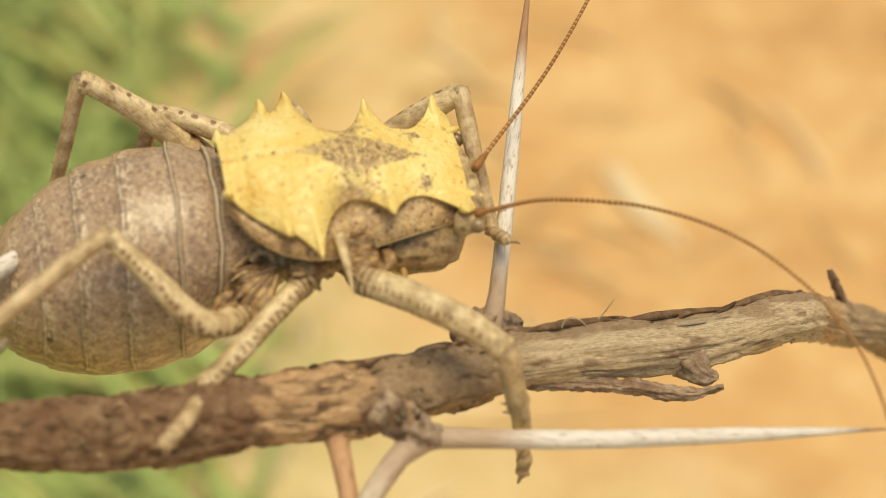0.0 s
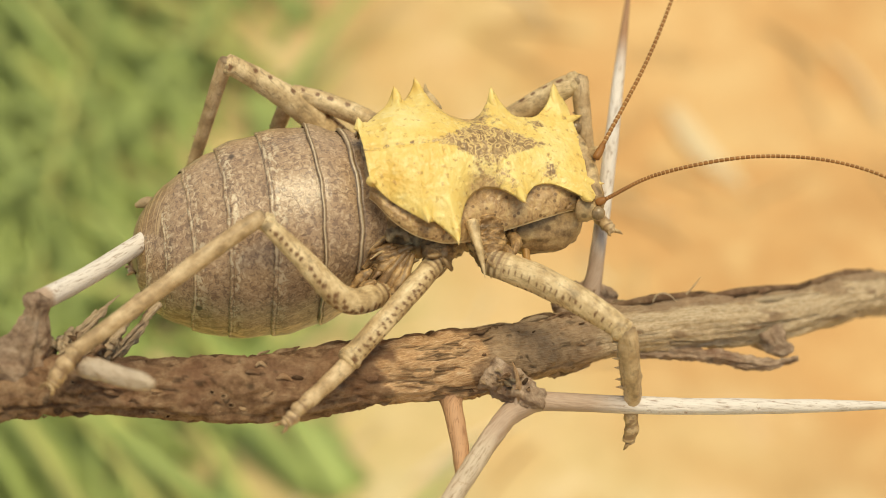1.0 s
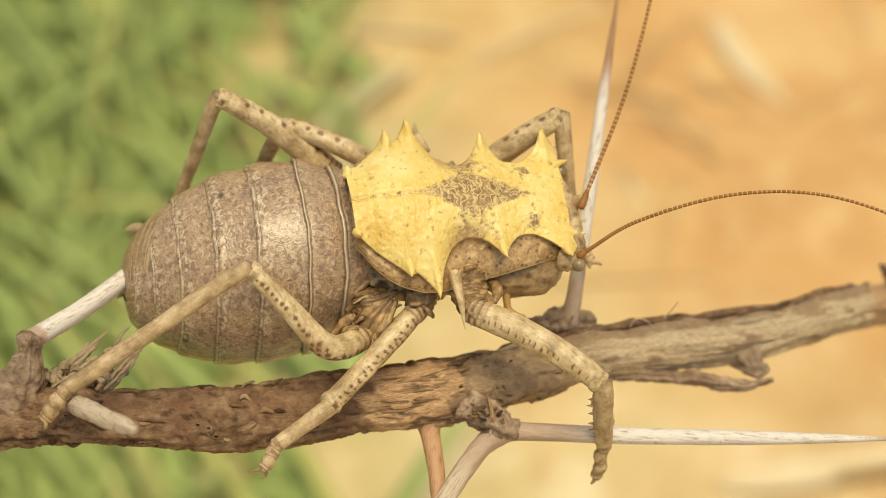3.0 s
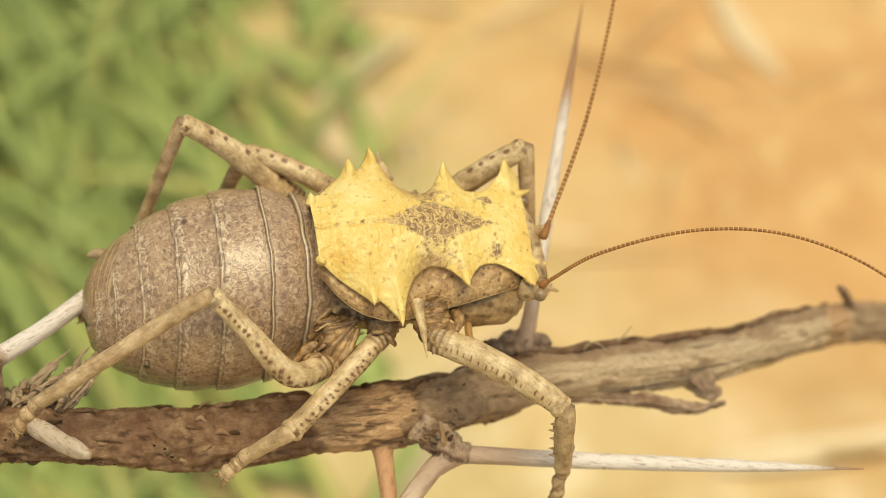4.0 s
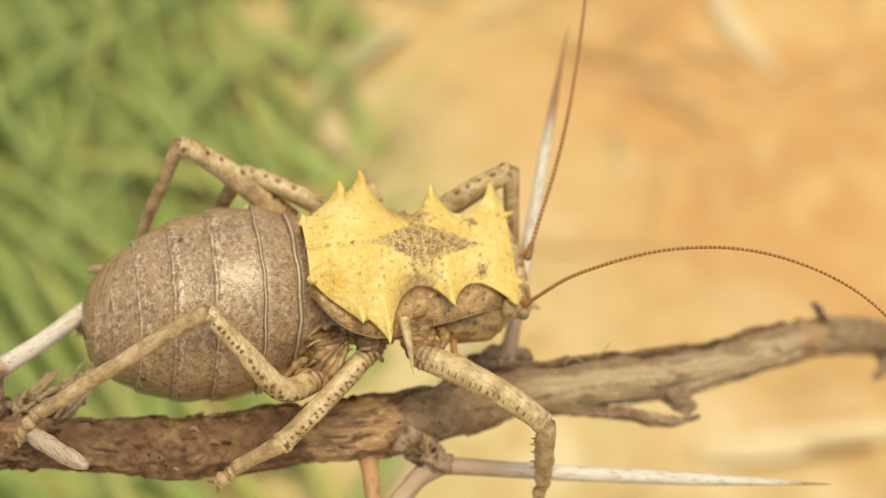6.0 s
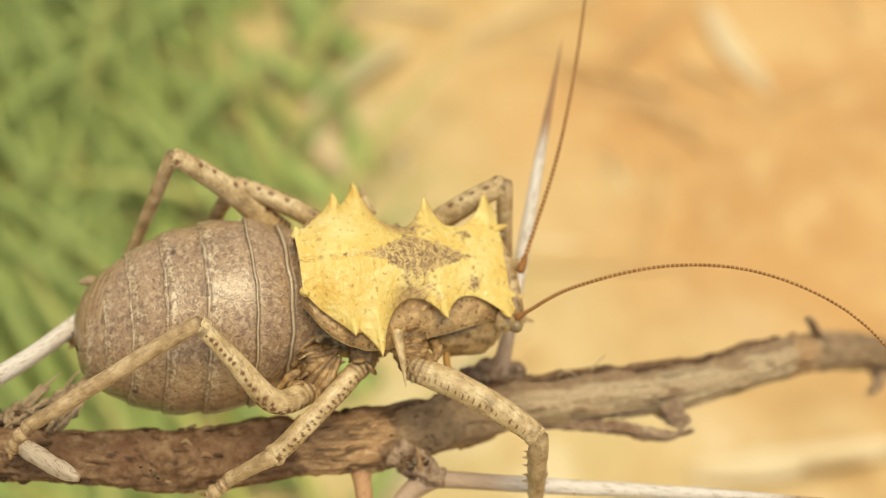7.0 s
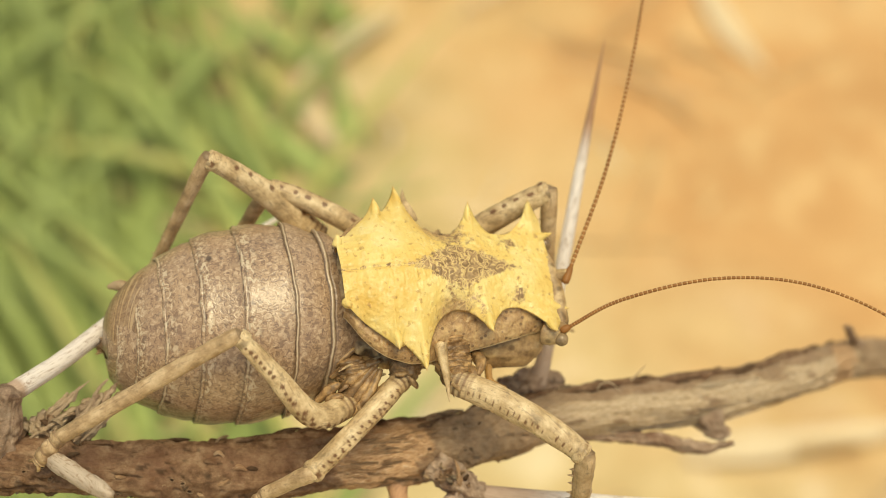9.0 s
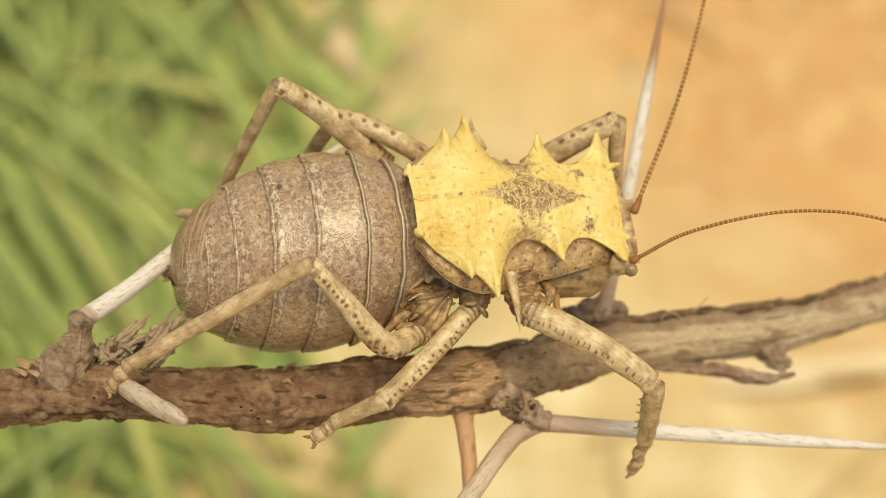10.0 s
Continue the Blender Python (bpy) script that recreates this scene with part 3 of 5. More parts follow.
def make_splinters():
    rng = random.Random(3)
    base = np.array((-44.2, -15.9, -16.2))
    for i in range(26):
        r = np.array([rng.uniform(-2.8, 2.8), rng.uniform(-1.2, 1.0), rng.uniform(-0.9, 0.8)])
        lean = np.array([4.6, 4.1, 3.0]) * rng.uniform(0.15, 1.05) + np.array([rng.uniform(-1.8, 1.2), rng.uniform(-.7, .7), rng.uniform(-.6, .6)])
        w = rng.uniform(0.2, 0.6)
        kink = np.array([rng.uniform(-.3, .3), rng.uniform(-.3, .3), rng.uniform(-.2, .2)])
        g = sweep([base + r, base + r * 0.95 + lean * 0.45 + kink, base + r * 0.85 + lean * 0.8 - kink * 0.5, base + r * 0.8 + lean], [w * 1.2, w, w * 0.85, w * rng.uniform(0.15, 0.7)], 36, 10, 0.7, (1.8, 2.6), i, 0.42)
        k = len(g[0])
        part("splinter", marked(g, bare=rng.uniform(0.2, 0.9) * np.ones(k), deep=np.zeros(k), torn=np.zeros(k)), KNOT, twig)

    def strip(name, rows, radii, bare, torn, deep, seed, flat=0.6):
        g = sweep(rows, radii, 14, 8, 0.35, (1, 2), seed, flat)
        k = len(g[0])
        part(name, marked(g, bare=np.full(k, bare), torn=np.full(k, torn), deep=np.full(k, deep)), BARK, twig)

    for i in range(80):
        c = base + np.array([rng.uniform(-4.0, 3.5), rng.uniform(-1.6, 1.4), rng.uniform(-0.8, 1.4)])
        q = np.array([rng.uniform(-1, 1), rng.uniform(-1, 1), rng.uniform(-0.5, 1)]) * rng.uniform(0.4, 1.1)
        strip("bark_flake", [c - q, c + np.array([0, 0.2, 0.3]), c + q], [0.12, rng.uniform(0.2, 0.45), 0.08], rng.choice((0, 0.3, 0.8)), 0, rng.choice((0, 0.3)), i, 0.6)
    # ragged bark along the upper edge, with fibres that stand off
    for i in range(70):
        x = rng.uniform(3, 46) if i < 52 else rng.uniform(-40, 3)
        ln = rng.uniform(1.0, 5.0)
        u = rng.uniform(20, 75)
        h = rng.uniform(0.05, 0.55)
        w = rng.uniform(0.12, 0.42)
        strip("bark_flake", [on_stem(x - ln / 2, u, -0.25), on_stem(x - ln / 5, u + rng.uniform(-8, 8), h * 0.6), on_stem(x + ln / 4, u + rng.uniform(-8, 8), h), on_stem(x + ln / 2, u + rng.uniform(-12, 12), h * rng.uniform(0, 1.3))],
              [w, w * 1.1, w, w * 0.3], rng.choice((0, 0, 0.5)), 0, rng.choice((0, 0.3, 0.6)), i, 0.5)
    # a lifted strip of bark over the bare wood
    for x0, x1, u in ((9, 22, 62), (20, 33, 58), (31, 44, 60)):
        strip("bark_strip", [on_stem(x0, u, 0.0), on_stem(x0 * 0.7 + x1 * 0.3, u + 6, 0.35), on_stem(x0 * 0.4 + x1 * 0.6, u - 4, 0.3), on_stem(x1, u, 0.0)], [0.25, 0.55, 0.5, 0.2], 0, 0, 0.2, x0, 0.55)
    # ridges of weathered wood
    for i in range(40):
        x = rng.uniform(8, 44)
        ln, u, w = rng.uniform(3, 9), rng.uniform(85, 215), rng.uniform(0.10, 0.26)
        strip("wood_fibre", [on_stem(x - ln / 2, u, -0.1), on_stem(x, u + rng.uniform(-4, 4), 0.06), on_stem(x + ln / 2, u + rng.uniform(-4, 4), -0.1)], [w, w, w * 0.5], 1.0, 0, 0, i, 0.6)
    # torn fibres by the fork
    for i in range(120):
        x, u = rng.uniform(-14.4, -8.0), rng.uniform(85, 215)
        ln, w = rng.uniform(2.0, 6.0), rng.uniform(0.05, 0.17)
        strip("wood_fibre", [on_stem(x, u, -0.1), on_stem(x + ln * 0.5, u + rng.uniform(-3, 3), rng.uniform(0.02, 0.3)), on_stem(x + ln, u + rng.uniform(-6, 6), rng.uniform(-0.2, 0.5))], [w, w, w * 0.4], rng.choice((0, 0, 0.35)), 1.0, rng.choice((0, 0, 0, 0.4)), i, 0.7)
    # torn upright flake of bark, and crumbs round the fork
    strip("bark_flake", [(-1.7, -18.9, -21.6), (-1.5, -18.6, -20.2), (-1.8, -17.9, -18.8), (-2.2, -17.3, -17.7)], [1.0, 1.15, 0.7, 0.08], 0.1, 0.7, 0, 5, 0.35)
    strip("bark_flake", [(-3.4, -18.6, -20.4), (-3.2, -18.9, -19.6), (-3.0, -18.6, -18.8)], [0.5, 0.6, 0.1], 0.2, 0.3, 0.2, 6, 0.35)
    for i in range(46):
        c = np.array([rng.gauss(-2.6, 1.0), rng.gauss(-17.3, 0.45), rng.gauss(-20.5, 0.45)])
        d = np.array([rng.uniform(-1, 1), rng.uniform(-0.8, 0.2), rng.uniform(-0.2, 1.0)]) * rng.uniform(0.4, 1.0)
        out = np.array([0, -0.95, 0.75])
        strip("bark_flake", [c + out, c + out * 1.15 + d * 0.5, c + out * 1.1 + d], [rng.uniform(0.2, 0.4), rng.uniform(0.15, 0.45), 0.06], rng.choice((0, 0, 0.5, 0.9)), rng.choice((0, 0.6)), rng.choice((0, 0.3, 0.7)), i + 31, 0.45)
    # small craters with raised pale rims
    for i in range(34):
        x, u, w = rng.gauss(-33, 6.5), rng.uniform(120, 225), rng.uniform(0.09, 0.20)
        turn = 2 * math.pi * rng.random()
        ring = [on_stem(x + w * 1.9 * math.cos(turn + q), u + 26 * w * rng.uniform(0.8, 1.2) * math.sin(turn + q), 0.04) for q in np.linspace(0, rng.uniform(4.2, 6.2), 7)]
        strip("bark_rim", ring, [w * 0.25] + [w * 0.42] * 5 + [w * 0.2], rng.choice((0.2, 0.5, 0.8)), 0.3, 0, i, 0.6)
        strip("bark_pit", [on_stem(x - w, u, -0.05), on_stem(x, u, 0.03), on_stem(x + w, u, -0.05)], [w * 0.5, w * 0.9, w * 0.5], 0, 0, 1.0, i, 0.5)
    # crumbs and beetle pits on the dark stretch
    for i in range(46):
        x, u = rng.uniform(-50, 6), rng.uniform(80, 235)
        w = rng.uniform(0.12, 0.34)
        strip("bark_flake", [on_stem(x - w * 2, u, -0.1), on_stem(x, u + rng.uniform(-6, 6), 0.12), on_stem(x + w * 2.5, u + rng.uniform(-9, 9), -0.05)], [w * 0.6, w, w * 0.5], rng.choice((0, 0, 0.6)), rng.choice((0, 0, 0.5)), rng.choice((0, 0, 0.7)), i + 90, 0.7)
    # pale splinters beside the knot
    for i in range(6):
        c = on_stem(-52.4 + rng.uniform(-1.2, 1.0), rng.uniform(60, 105), 0.7)
        strip("bark_flake", [c, c + np.array([-0.8, 0.2, rng.uniform(0.2, 0.8)]), c + np.array([rng.uniform(-1.8, -0.8), 0.4, rng.uniform(0.2, 0.9)])], [0.34, 0.26, 0.05], 0.6, 0.8, 0, i, 0.4)
    c = on_stem(17.5, 55, 0.1)
    strip("bark_hair", [c, c + np.array([1.0, 0.5, 0.6]), c + np.array([2.2, 1.5, 1.6])], [0.12, 0.1, 0.05], 1.0, 0, 0, 1)
    c = on_stem(14.0, 75, 0.1)
    strip("bark_hair", [c, c + np.array([0.5, 0.4, 0.9]), c + np.array([1.6, 0.4, 1.0]), c + np.array([2.6, -0.2, 0.4])], [0.1, 0.1, 0.1, 0.05], 1.0, 0, 0, 2)


make_splinters()

# ---- the cricket ----
# Its own space: x ahead, y to its left, z up, in millimetres from the middle of the shield.
HOME = Matrix(((0.9962, -0.0705, 0.0520, -4.0 * MM), (0.0811, 0.9664, -0.2437, -5.2 * MM), (-0.0330, 0.2470, 0.9685, -1.0 * MM), (0, 0, 0, 1)))
cricket = tagged(new("armoured_cricket"), "grey-brown armoured cricket with a spiny yellow shield, clinging to the twig", "cricket")
cricket.matrix_world = HOME

AXIS = [(-37.0, -2.2, -13.4), (-34, -1.9, -13.0), (-30, -1.5, -12.3), (-24, -1.1, -11.5), (-18, -0.9, -10.6), (-12, -0.8, -9.4), (-6, -0.4, -7.4)]
GIRTH = [(-35.5, 1.0), (-34.8, 4.0), (-33.6, 5.8), (-32, 7.2), (-30, 8.6), (-27, 10.0), (-24, 10.8), (-20, 11.15), (-16, 10.7), (-12, 9.1), (-9, 6.8), (-6, 5.0)]


def ring_at(f):
    xs = [p[0] for p in AXIS]
    return np.array([f, np.interp(f, xs, [p[1] for p in AXIS]), np.interp(f, xs, [p[2] for p in AXIS])]), np.interp(f, [g[0] for g in GIRTH], [g[1] for g in GIRTH])


def tergite(front, back, last=False):
    """One overlapping ring of the abdomen: it starts under the ring before and ends in a raised pale rim."""
    fine_ring = 1.0 if front > -15 else 0.35
    steps = list(np.linspace(0, 0.8, 14)) + list(np.linspace(0.82, 1, 22))
    n, sides = len(steps), 120
    verts, faces, edge, groove, rust, comb, cream, uv = [], [], [], [], [], [], [], []
    for i in range(n):
        t = steps[i]
        f = front + 0.7 + (back - front - 0.7) * t
        c, r = ring_at(f)
        for k in range(sides):
            a = 2 * math.pi * k / sides
            sway = 1.9 * max(0.0, 0.9 * math.sin(a) - 0.42 * math.cos(a)) ** 1.5 - 0.9
            ff = f + sway * 0.9 + 0.2 * noise.noise(Vector((math.cos(a) * 5, math.sin(a) * 5, front)))
            c2, r2 = ring_at(min(ff, -6.0))
            rr = r2 * (1 + 0.012 * noise.noise(Vector((f * 0.5, math.cos(a) * 3, math.sin(a) * 3))))
            top_ = 0.12 + 0.88 * float(smooth(math.sin(a), -0.9, -0.2))
            rr += (0.46 * smooth(t, 0.05, 0.9) - 0.40) * top_ * (0.45 + 0.55 * fine_ring) - 0.2 * top_ * (1 - fine_ring) + fine_ring * top_ * (0.07 * math.exp(-(((t - 0.955) / 0.017) ** 2)) - 0.09 * math.exp(-(((t - 0.918) / 0.014) ** 2)))
            rr += 0.05 * noise.noise(Vector((f * 2.2, math.cos(a) * 20, math.sin(a) * 20)))
            if t > 0.985:
                rr -= 0.28 * top_ * fine_ring
            lat = 0.94 + 0.06 * abs(math.sin(a))
            verts.append((ff, c2[1] + math.cos(a) * rr * lat, c2[2] + math.sin(a) * rr * (0.98 if math.sin(a) > 0 else 1.0)))
            broken = fine_ring if fine_ring == 1.0 else 0.9 * float(smooth(noise.noise(Vector((math.cos(a) * 5, math.sin(a) * 5, front))), -0.05, 0.25))
            edge.append(broken * top_ * math.exp(-(((t - 0.955) / 0.017) ** 2)))
            # groove line and dark ring start, plus a painted shadow line past the rim
            groove.append(top_ * (0.45 + 0.55 * fine_ring) * max(math.exp(-(((t - 0.918) / 0.014) ** 2)) * 0.75, 0.95 * smooth(t, 0.975, 0.99), 1 - smooth(t, 0.0, 0.2)))
            under = max(0.0, -math.sin(a))
            comb.append(max(0.12, 0.95 * smooth(t, 0.66, 0.8), 0.8 * (1 - smooth(t, 0.05, 0.22))) * smooth(-front, 11, 17) * smooth(math.sin(a), -0.75, -0.2) * 1.0)
            cream.append(smooth(front, -8, -7) * smooth(-math.sin(a), 0.1, 0.4) * smooth(t, 0.3, 0.6))
            uv.append((ff, a * 10))
            # shade painted in as the ring faces down; last ring browner overall
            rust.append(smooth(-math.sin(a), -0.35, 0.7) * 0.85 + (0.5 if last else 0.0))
    for i in range(n - 1):
        for k in range(sides):
            p, q = i * sides + k, i * sides + (k + 1) % sides
            faces.append((p, q, q + sides, p + sides))
    return np.array(verts) * MM, faces, {"edge": edge, "groove": groove, "rust": rust, "comb": comb, "cream": cream}, uv


def make_abdomen():
    core = []
    for f in np.linspace(-36.4, -6, 40):
        c, r = ring_at(f)
        core.append((*c, max(0.15, r * 0.95 - 0.75)))
    core = np.array(core)
    g = sweep(core[:, :3], core[:, 3], 60, 64)
    z = np.zeros(len(g[0]))
    body = part("abdomen", marked(g, edge=z, groove=z + 0.3, rust=z + 0.4, comb=z, cream=z), ABDOMEN, cricket, "bulging grey-brown banded abdomen")
    cuts = [-6.6, -12.4, -16.0, -21.0, -25.4, -29.2, -32.2, -34.4]
    for a, b in zip(cuts, cuts[1:]):
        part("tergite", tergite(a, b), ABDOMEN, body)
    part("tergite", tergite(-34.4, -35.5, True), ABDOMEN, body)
    # two short tail feelers
    for s in (-1, 1):
        g = sweep([(-32.6, s * 4.6 - 1.6, -9.8 - 3 * (s < 0)), (-33.6, s * 5.0 - 1.6 + 1.5 * (s < 0), -9.9 - 4 * (s < 0)), (-34.8, s * 5.1 - 1.6 + 2 * (s < 0), -10.4 - 4 * (s < 0))], [0.7, 0.6, 0.25], 14, 12, 0.2)
        part("cercus", marked(g, dots=np.zeros(len(g[0])), joint=np.ones(len(g[0])) * 0.6), TIBIA, body)


make_abdomen()

# The shield, in its own frame: x ahead, y to the side, z up.
SHIELD_AT = Matrix.Translation((-0.07 * MM, 0.46 * MM, -0.26 * MM)) @ pose(0, 0, 0, -1.61, 7.35, 6.36)
# spines: along, out and up at the tip; half the length of the base
SPINES = [(11.1, 7.7, -0.95, 3.3), (4.2, 7.5, -0.16, 3.1), (-3.17, 10.6, -1.44, 2.7), (-5.9, 8.6, -0.04, 1.9), (-10.6, 4.1, 1.26, 2.0)]
# half width of the disc, height of its middle, and how far its edge lies lower
EDGE = [(-10.8, 3.2), (-10.0, 3.9), (-9.0, 5.05), (-7.5, 6.4), (-6.0, 7.2), (-4.4, 7.6), (-3.0, 7.3), (-1.6, 5.9), (-0.4, 4.7), (1.0, 4.2), (2.6, 4.4), (4.2, 4.7), (6.0, 4.35), (7.75, 4.2), (9.5, 4.7), (11.0, 5.4), (12.3, 5.2)]
TOP = [(-10.8, 1.35), (-8.0, 1.75), (-3.2, 1.6), (2.0, 0.75), (6.0, -0.35), (9.3, -1.4), (12.3, -2.6)]
FALL = [(-10.8, 1.3), (-9.0, 2.3), (-4.3, 3.3), (-0.5, 2.3), (4.0, 1.9), (7.75, 1.0), (12.3, 0.9)]
# lower rim of the side lobes: out and up
RIM_OUT = [(-10.8, 3.6), (-9.2, 6.2), (-7.0, 8.0), (-4.0, 9.0), (-1.5, 8.4), (2.0, 7.7), (5.0, 7.4), (8.0, 6.7), (12.3, 5.8)]
RIM_UP = [(-10.8, -1.2), (-8.2, -2.4), (-6.1, -3.0), (-4.0, -3.4), (-1.3, -4.6), (1.6, -4.7), (4.9, -4.0), (8.5, -4.1), (12.3, -4.3)]


def curve_of(rows, lo=-10.8, hi=12.3, count=232):
    """Rows of (along, value) as a smoothed curve."""
    xs = np.linspace(lo - 1, hi + 1, count + 20)
    ys = np.interp(xs, [e[0] for e in rows], [e[1] for e in rows])
    for _ in range(3):
        ys = np.convolve(np.pad(ys, 5, mode="edge"), np.ones(11) / 11, "valid")
    return xs, ys


def along(f, rows):
    return float(np.interp(f, *rows))


EDGE, TOP, FALL, RIM_OUT, RIM_UP = (curve_of(r) for r in (EDGE, TOP, FALL, RIM_OUT, RIM_UP))


def shield_point(f, v):
    """v runs from -1 (lower rim of the right lobe) over 0 (midline) to 1; the disc's edge is at +-0.6. Gives the place and how brown it is."""
    s, q = (1 if v >= 0 else -1), abs(v)
    w, top, fall = along(f, EDGE), along(f, TOP), along(f, FALL)
    out = lift = 0.0
    for a, o, up, base in SPINES:
        if abs(f - a) >= base:
            continue
        k = (1 - abs(f - a) / base) ** 2.5 * 0.97
        out = max(out, k * (o - along(a, EDGE)))
        lift = max(lift, k * (up - along(a, TOP) + along(a, FALL)), key=abs)
    if q <= 0.6:
        t = q / 0.6
        l = w * t + out * t**4.5
        u = top - fall * t**2.1 + lift * t**4.5
        lobe = 0.0
    else:
        t = (q - 0.6) / 0.4
        fade = max(0.0, 1 - t * 9) ** 1.5
        a = t * math.pi / 2
        flare = along(f, RIM_OUT) - w
        l = w + out * fade - 0.5 * math.sin(min(1.0, t * 3) * math.pi) + (flare if s < 0 else min(flare, 0.9)) * math.sin(a) ** 1.2
        u = top - fall + lift * fade + (along(f, RIM_UP) - top + fall) * t**0.95 - 0.12 * (1 - fade)
        lobe = float(smooth(t, 0.02, 0.10))
    waist = math.exp(-(((f - 0.3) / 1.7) ** 2)) * float(smooth(q, 0.36, 0.56))
    lobe = max(lobe, 0.85 * waist)
    bump_ = 0.07 * noise.noise(Vector((f * 1.3, l * s * 1.3, u))) + 0.05 * noise.noise(Vector((f * 4, l * s * 4, u * 4)))
    crease = -0.22 * math.exp(-((l / 0.25) ** 2)) * float(smooth(-f, 2, 4)) - 0.3 * math.exp(-(((f + 8.8) / 0.5) ** 2)) * float(smooth(q, 0.6, 0.0))
    return (f, s * (l + bump_), u + bump_ + crease), lobe


def make_shield():
    nf, nv = 300, 161
    verts, faces, lobe, patch, rim = [], [], [], [], []
    for i in range(nf):
        f0 = -10.75 + 23.0 * i / (nf - 1)
        for k in range(nv):
            v = -1 + 2 * k / (nv - 1)
            p, lo = shield_point(f0, v)
            f = p[0] + 0.35 * (1 - v * v) * float(smooth(f0, 9, 12.2))
            verts.append((f, p[1], p[2]))
            lobe.append(lo)
            rim.append(smooth(abs(v), 0.955, 0.97))
            d = (abs((f0 - 1.8) / 6.2) if f0 < 1.8 else abs((f0 - 1.8) / 7.6)) + abs(p[1]) / 3.0
            side = 0.95 * math.exp(-(((f0 - 1.6) / 2.2) ** 2)) * (0.3 + 0.7 * smooth(abs(p[1]), 1.0, 4.0)) * (abs(v) < 0.61)
            front = 0.55 * math.exp(-(((f0 - 8.2) / 0.9) ** 2 + ((abs(p[1]) - 3.0) / 0.7) ** 2))
            line = 0.75 * (abs(p[1]) < 0.16) * (f0 < 9)
            wob = 1.0 + 0.5 * noise.noise(Vector((f0 * 0.9, p[1] * 0.9, 2)))
            patch.append(min(1.0, max(2.0 * max(0.0, 1.0 - d) * wob, side * 0.42 * wob, front, line * 0.35)))
    inner = len(verts)
    for i in range(nf):
        for k in range(nv):
            x, y, z = verts[i * nv + k]
            verts.append((x * 0.99, y * 0.95, z - 0.4))
    lobe += lobe
    rim += rim
    patch += [0.0] * inner
    for i in range(nf - 1):
        for k in range(nv - 1):
            a = i * nv + k
            faces.append((a, a + nv, a + nv + 1, a + 1))
            b = a + inner
            faces.append((b, b + 1, b + nv + 1, b + nv))
    for i in range(nf - 1):
        for k in (0, nv - 1):
            a = i * nv + k
            faces.append((a, a + nv, a + nv + inner, a + inner) if k else (a, a + inner, a + nv + inner, a + nv))
    for k in range(nv - 1):
        for i in (0, nf - 1):
            a = i * nv + k
            faces.append((a, a + 1, a + 1 + inner, a + inner) if i == 0 else (a, a + inner, a + 1 + inner, a + 1))
    g = (np.array(verts) * MM, faces, {"lobe": np.array(lobe, float), "patch": np.array(patch), "tip": np.zeros(len(verts)), "rim": np.array(rim, float)}, None)
    ob = part("shield", g, SHIELD, cricket, "yellow saddle-shaped shield with a speckled brown middle")
    ob.matrix_basis = SHIELD_AT
    for s in (-1, 1):
        for a, out, up, base in SPINES:
            p1 = np.array(shield_point(a, s * 0.5)[0])
            end = np.array((a, s * out, up))
            p1[2] -= 0.6
            bend = np.array([0.12 if a > 0 else -0.12, 0, 0.1])
            g = sweep([p1, p1 * 0.6 + end * 0.4 - bend, p1 * 0.28 + end * 0.72 - bend * 0.7, end], [0.5, 0.46, 0.27, 0.03], 34, 18, 0.04)
            al = g[2]["along"]
            part("spine", marked(g, tip=smooth(al, 0.8, 1.0), lobe=al * 0, patch=al * 0, rim=al * 0), SHIELD, ob)
        g = sweep([(11.7, s * 3.9, -2.9), (12.5, s * 4.2, -2.9), (13.7, s * 4.45, -2.75)], [0.7, 0.45, 0.04], 14, 12, 0.05)
        al = g[2]["along"]
        part("spine", marked(g, tip=smooth(al, 0.8, 1.0), lobe=al * 0, patch=al * 0, rim=al * 0), SHIELD, ob)


make_shield()


